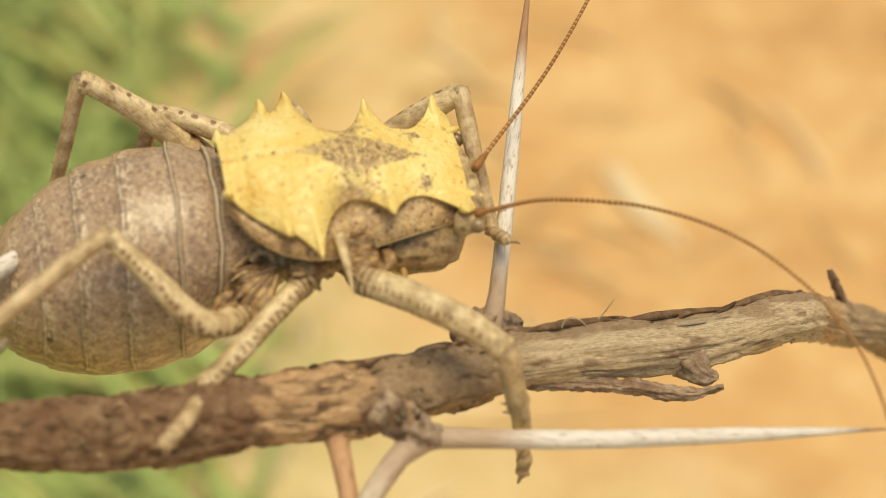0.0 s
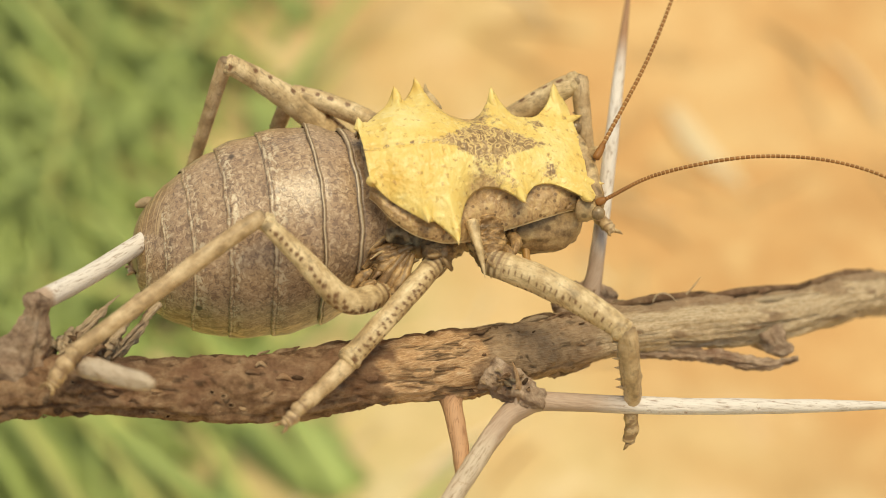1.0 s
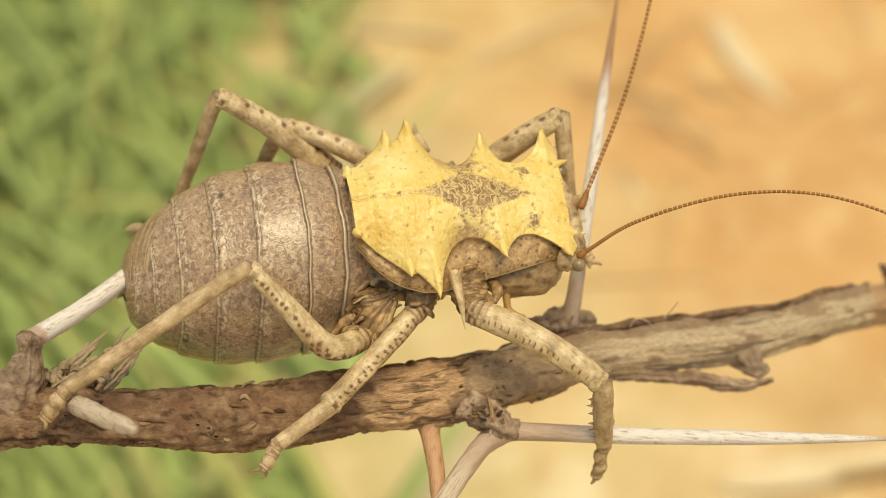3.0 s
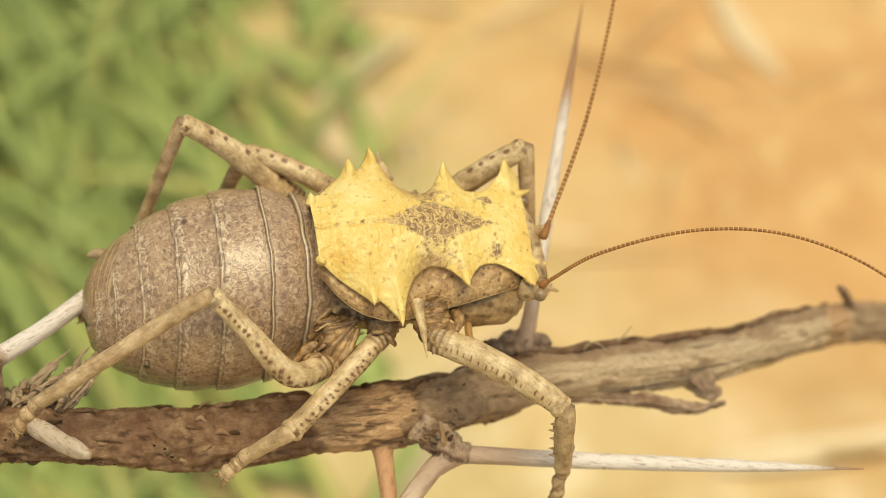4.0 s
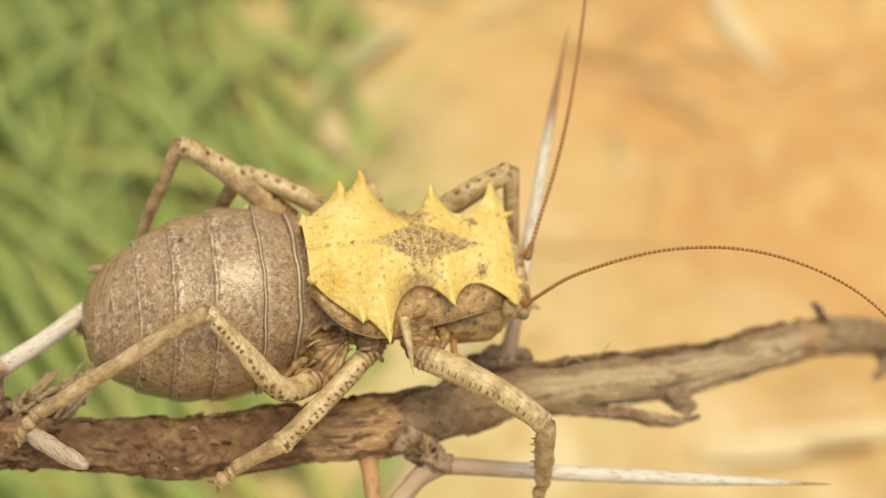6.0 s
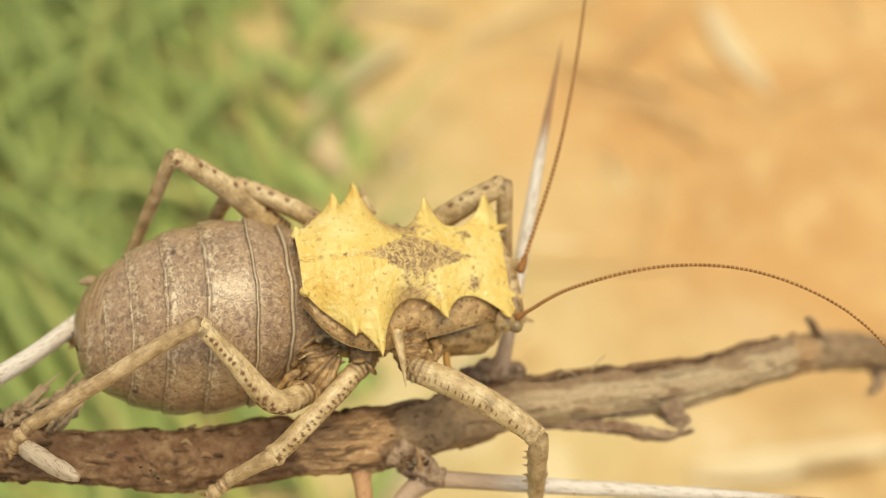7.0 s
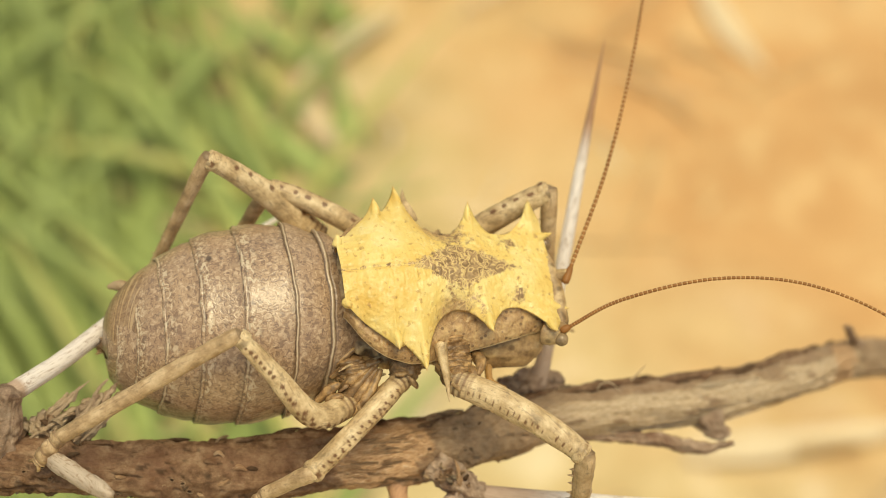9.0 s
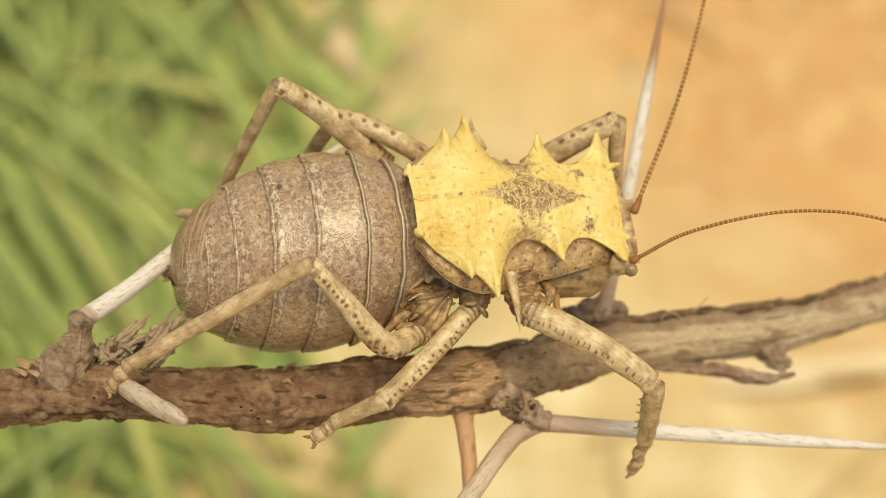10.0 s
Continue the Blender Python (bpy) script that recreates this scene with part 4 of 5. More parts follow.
def make_head():
    verts, faces, mk = ball((7.7, 0, -8.6), (5.5, 7.5, 3.8), 60, 72, 0.05, 0.6, 2)[:3]
    v = verts / MM
    # flatter brow, drawn-down face
    rel = (v[:, 0] - 7.7) / 5.5
    v[:, 0] = 7.7 + 5.3 * np.sign(rel) * np.abs(rel) ** 0.55
    low = smooth(-v[:, 2], 4, 9)
    v[:, 0] += -1.0 * low
    v[:, 1] *= 1 - 0.02 * low
    head = part("head", (v * MM, faces, {}, None), HEAD, cricket, "mottled brown head with freckled cheeks")
    for s in (-1, 1):
        part("eye", ball((12.4, s * 6.1, -4.5) if s < 0 else (11.8, 5.4, -5.8), (0.75, 0.72, 0.75), 16, 20, 0.05, 2.0), EYE, head, "small pale bead-like eye")
        g = sweep([(11.0, -5.0, -5.2), (12.2, -5.7, -4.6)] if s < 0 else [(10.6, 4.4, -6.4), (11.6, 5.0, -5.9)], [1.4, 0.9], 8, 16)
        part("eye_socket", g, HEAD, head)
        g = sweep([(5.2, s * 6.0, -8.4), (5.1, s * 7.4, -8.8), (5.2, s * 8.6, -9.2), (5.9, s * 9.3, -9.4), (6.9, s * 9.6, -9.4)], [0.5, 0.42, 0.38, 0.42, 0.24], 24, 12, 0.06)
        part("palp", g, PALP, head, "small orange-brown mouth feeler")
    # folded skin and breast plates under the shield
    for s in (-1, 1):
        g = sweep([(-9, s * 4.8, -6.4), (-5, s * 5.3, -6.6), (0, s * 5.0, -6.8), (4, s * 4.4, -7.2)], [2.2, 2.5, 2.3, 1.7], 80, 40, 0.26, (1.1, 2.6), 3 * s)
        part("breast_plate", g, HEAD, cricket)
    g = sweep([(-11, 0, -7.2), (-6, 0, -6.8), (2, 0, -6.7), (8, 0, -8.0)], [6.3, 5.9, 4.7, 3.4], 40, 40, 0.06, (0.5, 1.5), 4)
    part("thorax", g, HEAD, cricket)


make_head()
g = sweep([(11.0, -6.0, -5.4), (12.4, -4.8, -5.2), (12.5, -2.4, -5.1), (12.2, 0.4, -5.1), (11.5, 3.2, -5.2), (10.2, 5.2, -5.6)], (0.5, 0.85, 0.9, 0.9, 0.8, 0.4), 60, 16, 0.12, (0.8, 1.6), 7)
part("collar", g, HEAD, cricket, "mottled brown brow in front of the shield")
for rows in ([(11.6, 1.2, -6.2), (12.8, 1.25, -5.0), (13.7, 1.3, -4.1)], [(11.8, -4.6, -5.4), (12.5, -4.9, -4.5), (12.95, -5.1, -3.9)]):
    part("antenna_socket", sweep(rows, (1.0, 0.75, 0.42), 24, 18, 0.12, (0.9, 1.6), 3), HEAD, cricket)


# ---- legs ----
# name, hip, knee, foot, femur radii, tibia radii, bow of the femur, marks
LEGS = [
    ("right_hind", (-9.2, -11.4, -7.2), (-20.9, -7.3, 1.9), (-40.4, -14.7, -8.0), (1.3, 1.3, 1.02, 0.82), (0.85, 0.84, 0.78, 0.72), (-0.6, -4.6, 0.2)),
    ("right_middle", (-3.9, -9.0, -5.6), (-14.0, -19.1, -6.6), (-18.9, -19.9, -10.8), (1.05, 1.12, 1.05, 1.08), (0.92, 0.8, 0.76, 0.8), (0.2, -0.4, 0.8)),
    ("right_front", (0.8, -9.8, -5.6), (13.8, -18.5, -5.0), (14.2, -22.2, -14.3), (1.4, 1.48, 1.34, 1.1), (1.02, 1.08, 0.85, 0.78), (0.6, 0.2, 0.7)),
    ("left_hind", (-12.5, 8.4, -9.5), (-23.8, 13.6, -0.4), (-32.0, 7.0, -20.0), (1.6, 1.45, 1.2, 1.0), (0.8, 0.72, 0.64, 0.6), (0.2, 0.6, 0.4)),
    ("left_middle", (-7.0, 7.6, -7.6), (-17.4, 12.2, -4.8), (-23.0, 10.0, -19.0), (1.15, 1.15, 1.05, 1.0), (0.9, 0.78, 0.7, 0.7), (0.0, 0.4, 0.6)),
    ("left_front", (3.0, 7.4, -8.8), (12.3, 10.4, -3.0), (12.9, 1.3, -15.0), (1.3, 1.35, 1.25, 1.1), (0.92, 0.82, 0.74, 0.7), (0.2, 0.2, 0.5)),
]
JOINTS = {}


def make_leg(name, hip, knee, foot, rf, rt, bow):
    hip, knee, foot, bow = (np.array(v, float) for v in (hip, knee, foot, bow))
    near = name.startswith("right")
    d = knee - hip
    pts = [np.zeros(3), d * 0.33 + bow * 0.8, d * 0.7 + bow * (0.35 if name == "right_hind" else 0.75), d]
    g = sweep(pts, rf, 120, 40, 0.05, (0.5, 1.5), len(name))
    v, al = g[0] / MM, g[2]["along"]
    out = np.array([0, -1.0 if near else 0.3, 0.55 if name != "right_hind" else 0.2])
    mid = np.repeat(spline(pts, 120), 40, axis=0)
    face = np.zeros(len(v))
    face[: len(mid)] = (v[: len(mid)] - mid) @ (out / np.linalg.norm(out))
    # rows of dark spots or dashes along the outer face
    out /= np.linalg.norm(out)
    run = np.linalg.norm(d)
    across = np.cross(d / run, out)
    across /= np.linalg.norm(across)
    turn = np.zeros(len(v))
    rel = v[: len(mid)] - mid
    turn[: len(mid)] = np.arctan2(rel @ across, rel @ out)
    rng = random.Random(len(name) * 3)
    dots = np.zeros(len(v))
    rows, gap, size = {"right_hind": ((0.5, 0.1, -0.3), 0.62, (0.19, 0.36)), "right_middle": ((-0.6, 0.0, 0.4), 0.75, (0.17, 0.28)), "right_front": ((0.9, 1.25, -0.2), 0.72, (0.11, 0.36))}.get(name, ((-0.55, 0.5), 1.5, (0.36, 0.34)))
    for row in rows:
        s = 2.4
        while s < run - 0.8:
            if rng.random() < 0.85 and not (name == "right_hind" and row < 0.3 and s > run * 0.45):
                w = row + rng.uniform(-0.14, 0.14)
                e = np.hypot((al * run - s) / (size[0] * rng.uniform(0.7, 1.15)), (turn - w) * 1.3 / (size[1] * rng.uniform(0.8, 1.2)))
                dots = np.maximum(dots, 1 - smooth(e, 0.75, 1.1))
            s += gap * rng.uniform(0.75, 1.25)
    dots = np.maximum(dots, 0.85 * (1 - smooth(al, 0.08, 0.2)) * smooth(np.sin(al * 150 + 1.5 * np.sin(turn)), 0.1, 0.6))
    femur = part("femur", marked(g, dots=dots, joint=np.maximum(smooth(al, 0.925, 0.945) * (1 - smooth(al, 0.965, 0.98)) * (0.6 + 0.4 * np.sin(turn * 2 + 1)), (1 - smooth(al, 0.03, 0.17)) * (0.55 + 0.45 * np.sin(al * 160)))), FEMUR, cricket, "pale spotted upper leg")
    femur.matrix_basis = Matrix.Translation(hip * MM)
    # rounded cheeks and a dark rim at the knee
    for sgn in (-1, 1):
        o = np.cross(d, foot - knee)
        o /= np.linalg.norm(o)
        c = d * 0.975 + o * sgn * rf[3] * 0.5
        g = ball(c, (rf[3] * 0.62, rf[3] * 0.55, rf[3] * 0.62), 14, 18, 0.16, 1.5, sgn)
        part("knee", marked(g, dots=np.zeros(len(g[0])), joint=smooth((g[0] / MM - c) @ o * sgn, 0.2, 0.5) * 0.8), FEMUR, femur)
    # flared rim where the shin is hinged, with dark notches
    u = d / np.linalg.norm(d)
    g = sweep([d - u * 1.1, d - u * 0.75, d - u * 0.3, d + u * 0.05], (rf[3] * 0.98, rf[3] * 1.12, rf[3] * 1.15, rf[3] * 0.8), 22, 32, 0.10, (1.5, 2.5), 5)
    al2 = g[2]["along"]
    around = np.append(np.tile(np.linspace(0, 2 * math.pi, 32, endpoint=False), 22), (0, 0))
    notch = smooth(np.sin(around * 2 + 0.8) + 0.5 * np.sin(around * 5), 0.55, 0.9) * smooth(al2, 0.25, 0.5)
    part("knee_rim", marked(g, dots=np.maximum(notch, 0.8 * smooth(al2, 0.86, 0.95)), joint=al2 * 0), FEMUR, femur)
    k = foot - knee
    kn = k / np.linalg.norm(k)
    pts = [kn * -0.3, k * 0.08 + np.array([0, 0, 0.35]), k * 0.5 + np.array([0, 0, 0.25]), k * 0.92]
    g = sweep(pts, (rt[0] * 0.95, rt[0], rt[1], rt[2]), 70, 24, 0.18 if name == "right_front" else 0.07, (0.7, 1.2), len(name) + 5)
    al = g[2]["along"]
    tibia = part("tibia", marked(g, dots=al * 0, joint=(1 - smooth(al, 0.0, 0.035)) * 0.9), TIBIA, cricket, "pale grey-brown lower leg")
    tibia.matrix_basis = Matrix.Translation(knee * MM)
    # small teeth along the shin
    rng = random.Random(len(name) * 7)
    for i in range(5):
        t = 0.2 + 0.13 * i + rng.uniform(-0.03, 0.03)
        b = k * t + np.array([-0.8 * rt[1], -0.1, 0])
        big_ = 1.25 if name == "right_front" else 0.8
        g = sweep([b + np.array([0.45, 0, 0.1]), b, b + np.array([-0.6, 0, 0.25]) * big_ * rng.uniform(0.7, 1.2)], [0.34 * big_, 0.2 * big_, 0.03], 8, 8)
        part("tooth", marked(g, dots=smooth(g[2]["along"], 0.6, 1.0), joint=np.zeros(len(g[0]))), TIBIA, tibia)
    # foot: lobed pads and two claws
    if near or name == "left_front":
        down = np.array([0, -0.2, -1.0]) if name != "right_front" else k / np.linalg.norm(k)
        if name == "right_hind":
            fwd = np.array([-0.75, -0.55, -0.75])
        elif name == "right_middle":
            fwd = np.array([-0.8, -0.5, -0.5])
        elif name == "left_front":
            fwd = np.array([0.5, -0.9, 0.1])
        else:
            fwd = np.array([-0.10, -0.35, -0.75])
        fwd /= np.linalg.norm(fwd)
        base = k * 0.93
        gap_ = {"right_front": 1.5, "right_middle": 0.85}.get(name, 1.1)
        wide = max(rt[3], 0.72) * (1.25 if name == "right_hind" else 1.0)
        run_ = np.linspace(-0.3, 3.6, 22) * gap_
        sway = np.cross(fwd, (0.2, 0.9, 0.3))
        pad = [base + fwd * q + sway * 0.16 * math.sin(q * 2.3) for q in run_]
        lobes = [wide * (0.92 + 0.08 * math.sin(q / gap_ * 5.6 + 0.6)) * (1 if i < 20 else 0.6) for i, q in enumerate(run_)]
        g = sweep(pad, lobes, 90, 26, 0.16, (0.9, 1.8), len(name), 0.82)
        blotch = np.maximum(smooth(np.array([noise.noise(Vector(q * 1.5 / MM)) for q in g[0]]), 0.15, 0.3), smooth(np.sin(np.linspace(-0.3, 3.6, 90).repeat(26) * 5.6 + 0.6), -0.75, -0.95)[: len(g[0]) - 2].tolist() + [0, 0])
        tar = part("tarsus", marked(g, dots=blotch * 0.8, joint=np.zeros(len(g[0]))), TIBIA, tibia, "lobed pale foot")
        for s in (-1, 1):
            o = np.cross(fwd, (0.3, 0.2, 1.0))
            o /= np.linalg.norm(o)
            e = base + fwd * 3.4 * gap_
            g = sweep([e + o * s * 0.2, e + o * s * 0.65 + fwd * 0.5, e + o * s * 0.75 + fwd * 1.0 + np.array([0, 0.35, -0.35])], [0.26, 0.18, 0.04], 10, 8)
            part("claw", g, HEAD, tar)
    # hip joint pieces
    n = hip + (np.array([0, 4.2 if near else -4.2, 0.6]))
    g = sweep([n, (n + hip) / 2 + np.array([0.2, 0, -0.2]), hip + d * 0.03], [2.1, 1.9, 1.4], 70, 40, 0.22, (1.5, 3.0), len(name) * 3)
    al = g[2]["along"]
    part("coxa", marked(g, dots=al * 0, joint=0.85 * smooth(np.sin(al * 26 + 2 * np.sin(al * 9)), 0.55, 0.85)), SKIN, cricket)
    if near:
        for j in range(5):
            c = hip * (1 - j * 0.2) + n * j * 0.2
            o = np.array([0.7 * math.cos(j * 2.3), -1.4, 0.9 + 0.4 * math.sin(j * 1.7)])
            q = np.array([math.sin(j * 2.0 + len(name)), 0.3, math.cos(j * 2.0)]) * 0.8
            g = sweep([c + o * 0.9 - q, c + o, c + o * 0.9 + q], [0.2, 0.3, 0.12], 18, 12, 0.3, (1.5, 2.5), j)
            part("leg_plate", g, HEAD, cricket)
    JOINTS[name] = (femur, tibia, hip, knee, foot)


for row in LEGS:
    make_leg(*row)

# creased skin between the abdomen and the leg bases, cream and brown
FOLDS = [
    (1, (-12.4, -8.3, -6.5), (-10.9, -7.5, -5.5), (-9.1, -6.4, -5.0)), (1, (-10.9, -9.1, -6.5), (-8.4, -8.2, -5.5), (-6.5, -7.8, -5.0)),
    (1, (-10.4, -11.8, -6.5), (-9.3, -10.6, -5.5), (-7.2, -8.4, -5.0)), (1, (-9.6, -13.0, -6.5), (-7.9, -11.3, -5.5), (-6.5, -8.7, -5.0)),
    (1, (-12.3, -12.0, -6.5), (-11.5, -11.5, -5.5), (-10.5, -11.4, -5.0)), (0, (-11.6, -8.8, -6.7), (-9.9, -8.0, -5.7), (-8.4, -7.3, -5.2)),
    (0, (-10.8, -10.2, -6.7), (-9.5, -9.5, -5.7), (-6.8, -8.1, -5.2)), (0, (-10.0, -12.2, -6.7), (-8.6, -10.9, -5.7), (-6.9, -8.5, -5.2)),
    (0, (-13.2, -11.5, -6.5), (-11.7, -10.5, -5.5), (-10.8, -10.1, -5.0)), (0, (-5.6, -11.0, -6.5), (-4.2, -9.9, -5.5), (-3.0, -8.8, -5.0)),
    (1, (-7.4, -10.9, -6.5), (-5.0, -9.6, -5.5), (-3.5, -8.5, -5.0)), (0, (2.2, -7.5, -6.5), (2.9, -9.1, -5.5), (3.6, -11.2, -5.0)),
    (1, (1.2, -5.6, -6.5), (1.8, -7.9, -5.5), (2.0, -10.5, -5.0)), (0, (3.2, -6.0, -6.5), (3.9, -7.9, -5.5), (3.5, -9.6, -5.0)), (0, (-0.6, -5.5, -6.5), (-0.5, -7.8, -5.5), (0.2, -9.2, -5.0))]
for k, (pale, *rows) in enumerate(FOLDS):
    g = sweep(rows, (0.3, 0.5 if pale else 0.6, 0.25), 30, 16, 0.3, (1.5, 2.5), k)
    z = np.zeros(len(g[0]))
    round_ = np.append(np.tile(np.linspace(0, 2 * math.pi, 16, endpoint=False), 30), (0, 0))
    part("skin_fold", marked(g, dots=z, joint=0.9 * smooth(np.sin(round_ * 3 + g[2]["along"] * 5 + k), 0.5, 0.8)), SKIN, cricket)

rng = random.Random(12)
for k in range(44):
    if k < 30:
        x, y = rng.uniform(-10.4, -3.4), rng.uniform(-11.6, -7.8)
        d = np.array([0.85, 0.5, 0.12])
    else:
        x, y = rng.uniform(-0.8, 3.6), rng.uniform(-10.4, -7.6)
        d = np.array([0.25, -0.95, 0.1])
    c = np.array([x, y, -5.0 - 0.10 * (x + 8) + 0.22 * (y + 9) + rng.uniform(-0.9, -0.25)])
    d = (d + np.array([rng.uniform(-0.25, 0.25), rng.uniform(-0.25, 0.25), rng.uniform(-0.15, 0.05)])) * rng.uniform(0.6, 1.2)
    w = rng.uniform(0.12, 0.30)
    g = sweep([c - d, c + np.array([rng.uniform(-0.25, 0.25), rng.uniform(-0.25, 0.25), 0.18]), c + d], (w * 0.5, w, w * 0.35), 20, 10, 0.35, (1.5, 2.5), k)
    z = np.zeros(len(g[0]))
    part("skin_fold", marked(g, dots=z + (0.75 if k % 3 == 0 else 0.0), joint=z), FEMUR if k % 4 == 1 else SKIN, cricket)

for s in (-1, 1):
    g = sweep([(-1.6 - s * 1.1, s * 7.0, -2.6), (-1.7 - s * 1.4, s * 8.4, -2.8), (-1.7 - s * 1.7, s * (10.4 if s < 0 else 9.6), -3.2), (-1.6 - s * 1.8, s * (12.8 if s < 0 else 11.3), -3.8)], [0.72, 0.54, 0.35, 0.04], 40, 18, 0.2)
    al = g[2]["along"]
    part("coxal_spine", marked(g, dots=al * 0, joint=al * 0), FEMUR, cricket, "pale spine above the leg")


# ---- antennae ----
def make_antenna(name, base, points, r0, r1, count):
    base = np.array(base, float)
    pts = np.array(points, float) - base
    c = spline(pts, count + 1)
    rad = np.linspace(r0, r1, count + 1)
    ob = part("antenna", sweep(c, rad * 0.82, count * 2, 8), ANT_PALE, cricket, "long thin ringed brown antenna")
    for i in range(count):
        a, b = c[i], c[i + 1]
        m = a + (b - a) * 0.74
        part("antenna_ring", sweep([a, (a + m) / 2, m], [rad[i], rad[i] * 1.08, rad[i]], 4, 8), ANTENNA, ob)
    g = sweep([(pts[0] - (pts[1] - pts[0]) * 0.10), pts[0] - (pts[1] - pts[0]) * 0.04, pts[0] + (pts[1] - pts[0]) * 0.04], [0.4, 0.42, 0.3], 10, 12)
    part("antenna_root", g, ANTENNA, ob)
    ob.matrix_basis = Matrix.Translation(base * MM)
    return ob


NEAR_ANT = make_antenna("near", (13.0, -5.1, -3.8), [(13.0, -5.1, -3.8), (18.6, -3.2, -1.2), (28.2, -2.2, 1.2), (37.6, -3.8, 2.4), (46.5, -8.3, 1.8), (52.5, -14.8, -0.4), (55.0, -22.3, -2.9)], 0.215, 0.11, 120)
FAR_ANT = make_antenna("far", (13.8, 1.3, -4.0), [(13.8, 1.3, -4.0), (18.8, 12.3, -2.0), (22.5, 23.4, 0.3), (25.5, 35, 2.0), (28, 47, 3.0)], 0.22, 0.12, 90)


# ---- what moves ----
PIVOT = Vector((-5.09, -5.52, -4.64)) * MM
BODY = [
    (0, -2.66, 7.10, -4.90, 0.50, -5.90, -3.45),
    (0.2, -2.60, 5.30, -4.55, 2.70, -5.38, -1.75),
    (0.3, -2.00, 6.50, -3.90, -0.40, -4.95, -1.65),
    (0.5, -2.47, 5.10, -3.55, -1.55, -4.82, 0.25),
    (0.7, -2.68, 4.35, -3.00, -1.55, -5.80, -0.25),
    (1, -1.59, 3.55, -2.25, 1.90, -4.70, -2.15),
    (1.2, -1.83, 3.85, -1.95, 1.25, -5.60, -1.65),
    (1.5, -1.43, 3.15, -2.85, 2.25, -4.75, -2.25),
    (1.8, -1.40, 2.35, -2.45, 2.00, -4.35, -2.15),
    (2, -1.35, 2.15, -2.20, 1.70, -4.15, -2.10),
    (2.5, -0.99, 2.25, -1.95, 2.90, -3.20, -2.55),
    (3, -1.03, 1.65, -1.75, 3.20, -1.50, -1.80),
    (4.3, 0, 0, 0, 0, 0, 0),
    (10.0, 0, 0, 0, 0, 0, 0),
]
# turn of the antennae in the plane across the line of sight, in degrees
NEAR_TURN = [(0.0, -25.0), (0.2, -27.0), (0.3, -29.0), (0.5, -14.0), (0.7, -12.0), (1.0, -7.9), (1.3, 1.2), (1.5, -1.9), (2.0, -0.5), (2.5, 1.3), (3.2, 1.2),
             (4.5, -0.9), (5.0, 0.5), (6.5, 1.5), (7.5, -1.6), (9.0, 0.5), (10.0, 0.0)]
FAR_TURN = [(0.0, -16.7), (0.2, -16.8), (0.3, -17.0), (0.5, -3.1), (0.7, -5.0), (1.0, -8.9), (1.3, 12.0), (1.5, -5.7), (2.0, -4.0), (2.5, -2.4), (3.2, -1.0),
            (4.5, 1.9), (5.0, 3.8), (6.5, 4.3), (7.5, 1.9), (9.0, 1.2), (10.0, 0.0)]


# swing of the lifted front leg: seconds, upper leg, lower leg, in degrees
FRONT_LEG = [(0.0, -4.0, 6.0), (0.5, -4.0, 6.0), (1.0, -4.0, 5.0), (1.5, -3.0, 4.0), (2.5, -2.5, 4.0), (3.2, -1.5, 2.0), (4.3, 0.0, 0.0), (10.0, 0.0, 0.0)]


def body_at(t):
    """The cricket's pose at t, as it edges forward on the twig."""
    rows = np.array(BODY)
    x, y, z, a, b, c = (float(np.interp(t, rows[:, 0], rows[:, k])) for k in range(1, 7))
    m = pose(PIVOT.x + x * MM, PIVOT.y + y * MM, PIVOT.z + z * MM, a, b, c)
    return m @ Matrix.Translation(-PIVOT) @ HOME


def frame_of(d, n):
    d, n = Vector(d).normalized(), Vector(n).normalized()
    return Matrix((d, n, d.cross(n))).transposed()


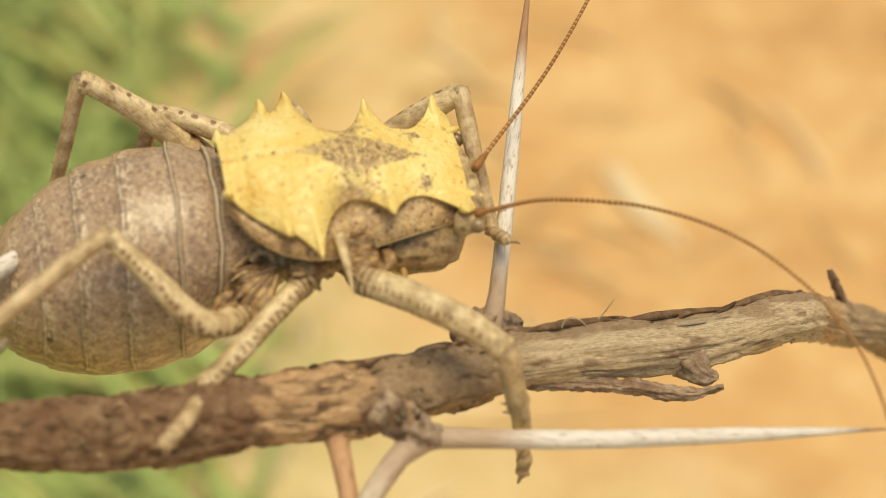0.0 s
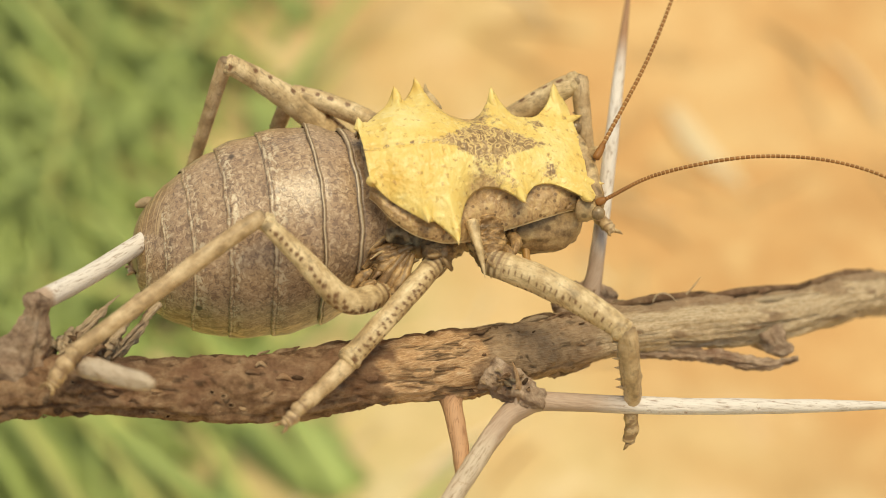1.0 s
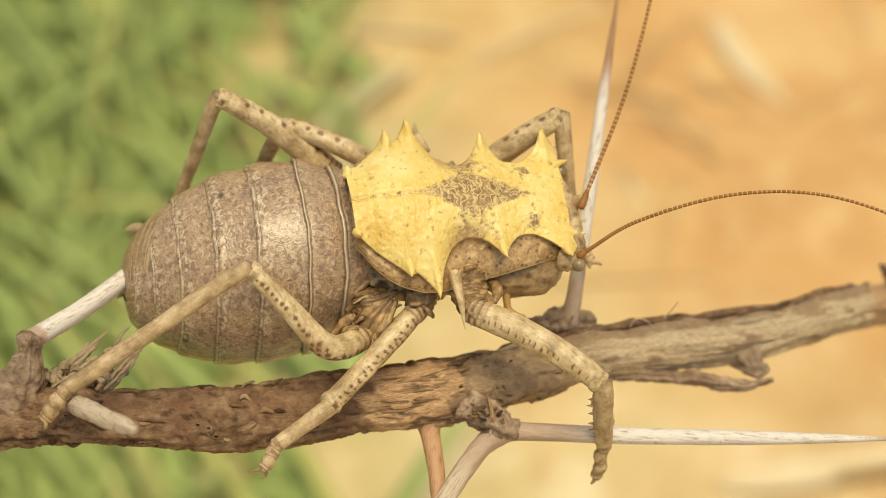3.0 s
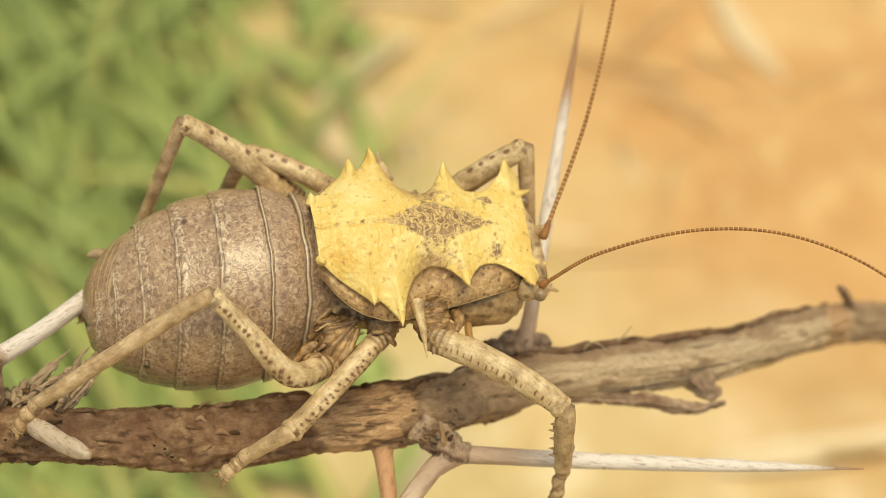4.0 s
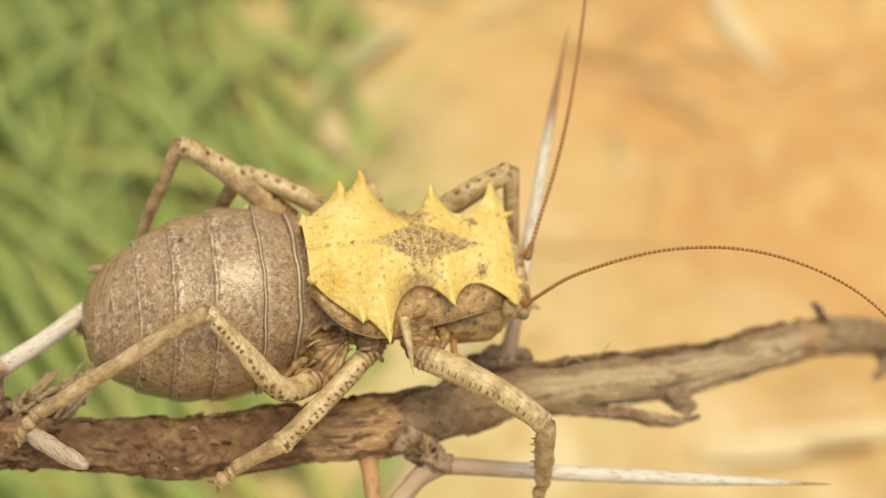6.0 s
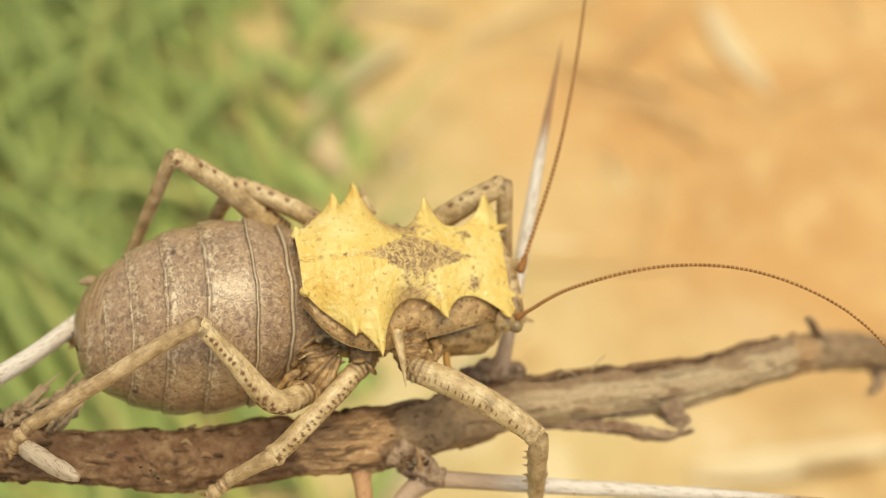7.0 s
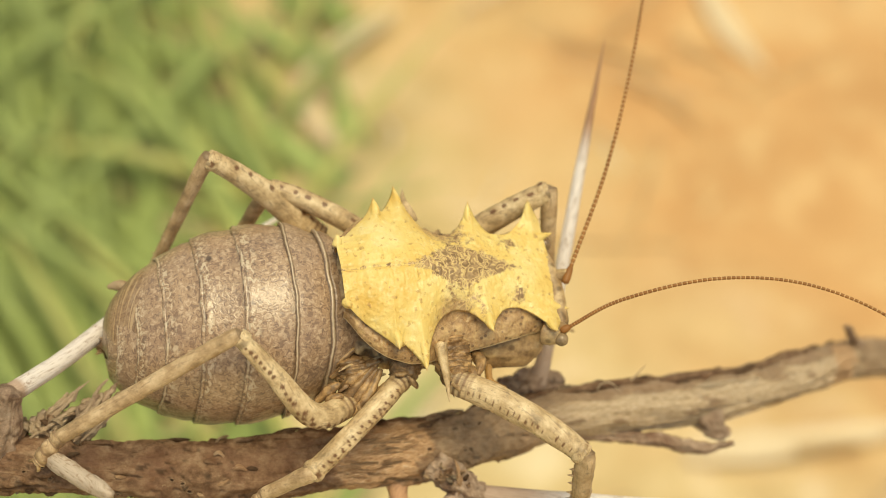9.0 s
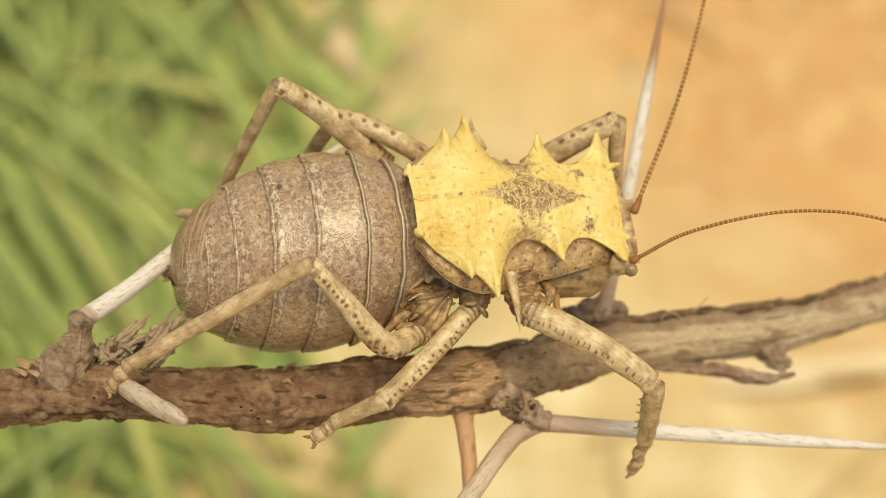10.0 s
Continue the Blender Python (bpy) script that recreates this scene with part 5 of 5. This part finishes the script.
def leg_rows(name, times):
    """Two-bone legs whose feet stay where they stand while the body moves."""
    femur, tibia, hip, knee, foot = JOINTS[name]
    hip, knee, foot = Vector(hip), Vector(knee), Vector(foot)
    a, b = (knee - hip).length, (foot - knee).length
    n0 = (knee - hip).cross(foot - knee)
    f0, t0 = frame_of(knee - hip, n0), frame_of(foot - knee, n0)
    held = HOME @ (foot * MM)
    fr, tr = [], []
    for t in times:
        f = (body_at(t).inverted() @ held) / MM
        d = f - hip
        r = min(d.length, (a + b) * 0.999)
        u = d.normalized()
        x = (a * a - b * b + r * r) / (2 * r)
        h = math.sqrt(max(0.0, a * a - x * x))
        w = (knee - hip) - u * ((knee - hip) @ u)
        k = hip + u * x + w.normalized() * h
        if name in ("right_hind", "right_middle"):
            k = knee  # these knees keep their place on the body; only the shins swing
            fr.append((t, Matrix.Translation(hip * MM)))
            n = (k - hip).cross(f - k)
            tr.append((t, Matrix.Translation(k * MM) @ (frame_of(f - k, n) @ t0.transposed()).to_4x4()))
            continue
        n = (k - hip).cross(f - k)
        fr.append((t, Matrix.Translation(hip * MM) @ (frame_of(k - hip, n) @ f0.transposed()).to_4x4()))
        tr.append((t, Matrix.Translation(k * MM) @ (frame_of(f - k, n) @ t0.transposed()).to_4x4()))
    return fr, tr


def motions():
    times = [r[0] for r in BODY]
    walk(cricket, [(t, body_at(t)) for t in times])
    for name in JOINTS:
        if name in ("right_front", "left_hind", "left_middle"):
            continue
        fr, tr = leg_rows(name, times)
        walk(JOINTS[name][0], fr)
        walk(JOINTS[name][1], tr)
    # the axis across which antennae and the lifted front leg swing, in the cricket's own space
    axis = (HOME.to_3x3().transposed() @ Vector((0, -0.643, 0.766))).normalized()
    femur, tibia, hip, knee, foot = JOINTS["right_front"]
    up, low = [], []
    for t, a, b in FRONT_LEG:
        swing = Matrix.Rotation(radians(a), 4, axis)
        up.append((t, Matrix.Translation(hip * MM) @ swing))
        low.append((t, Matrix.Translation(Vector(hip * MM) + swing @ Vector((knee - hip) * MM)) @ Matrix.Rotation(radians(b), 4, axis)))
    walk(femur, up)
    walk(tibia, low)
    for ob, rows in ((NEAR_ANT, NEAR_TURN), (FAR_ANT, FAR_TURN)):
        at = ob.matrix_basis.translation.copy()
        walk(ob, [(t, Matrix.Translation(at) @ Matrix.Rotation(radians(a), 4, axis)) for t, a in rows])


motions()
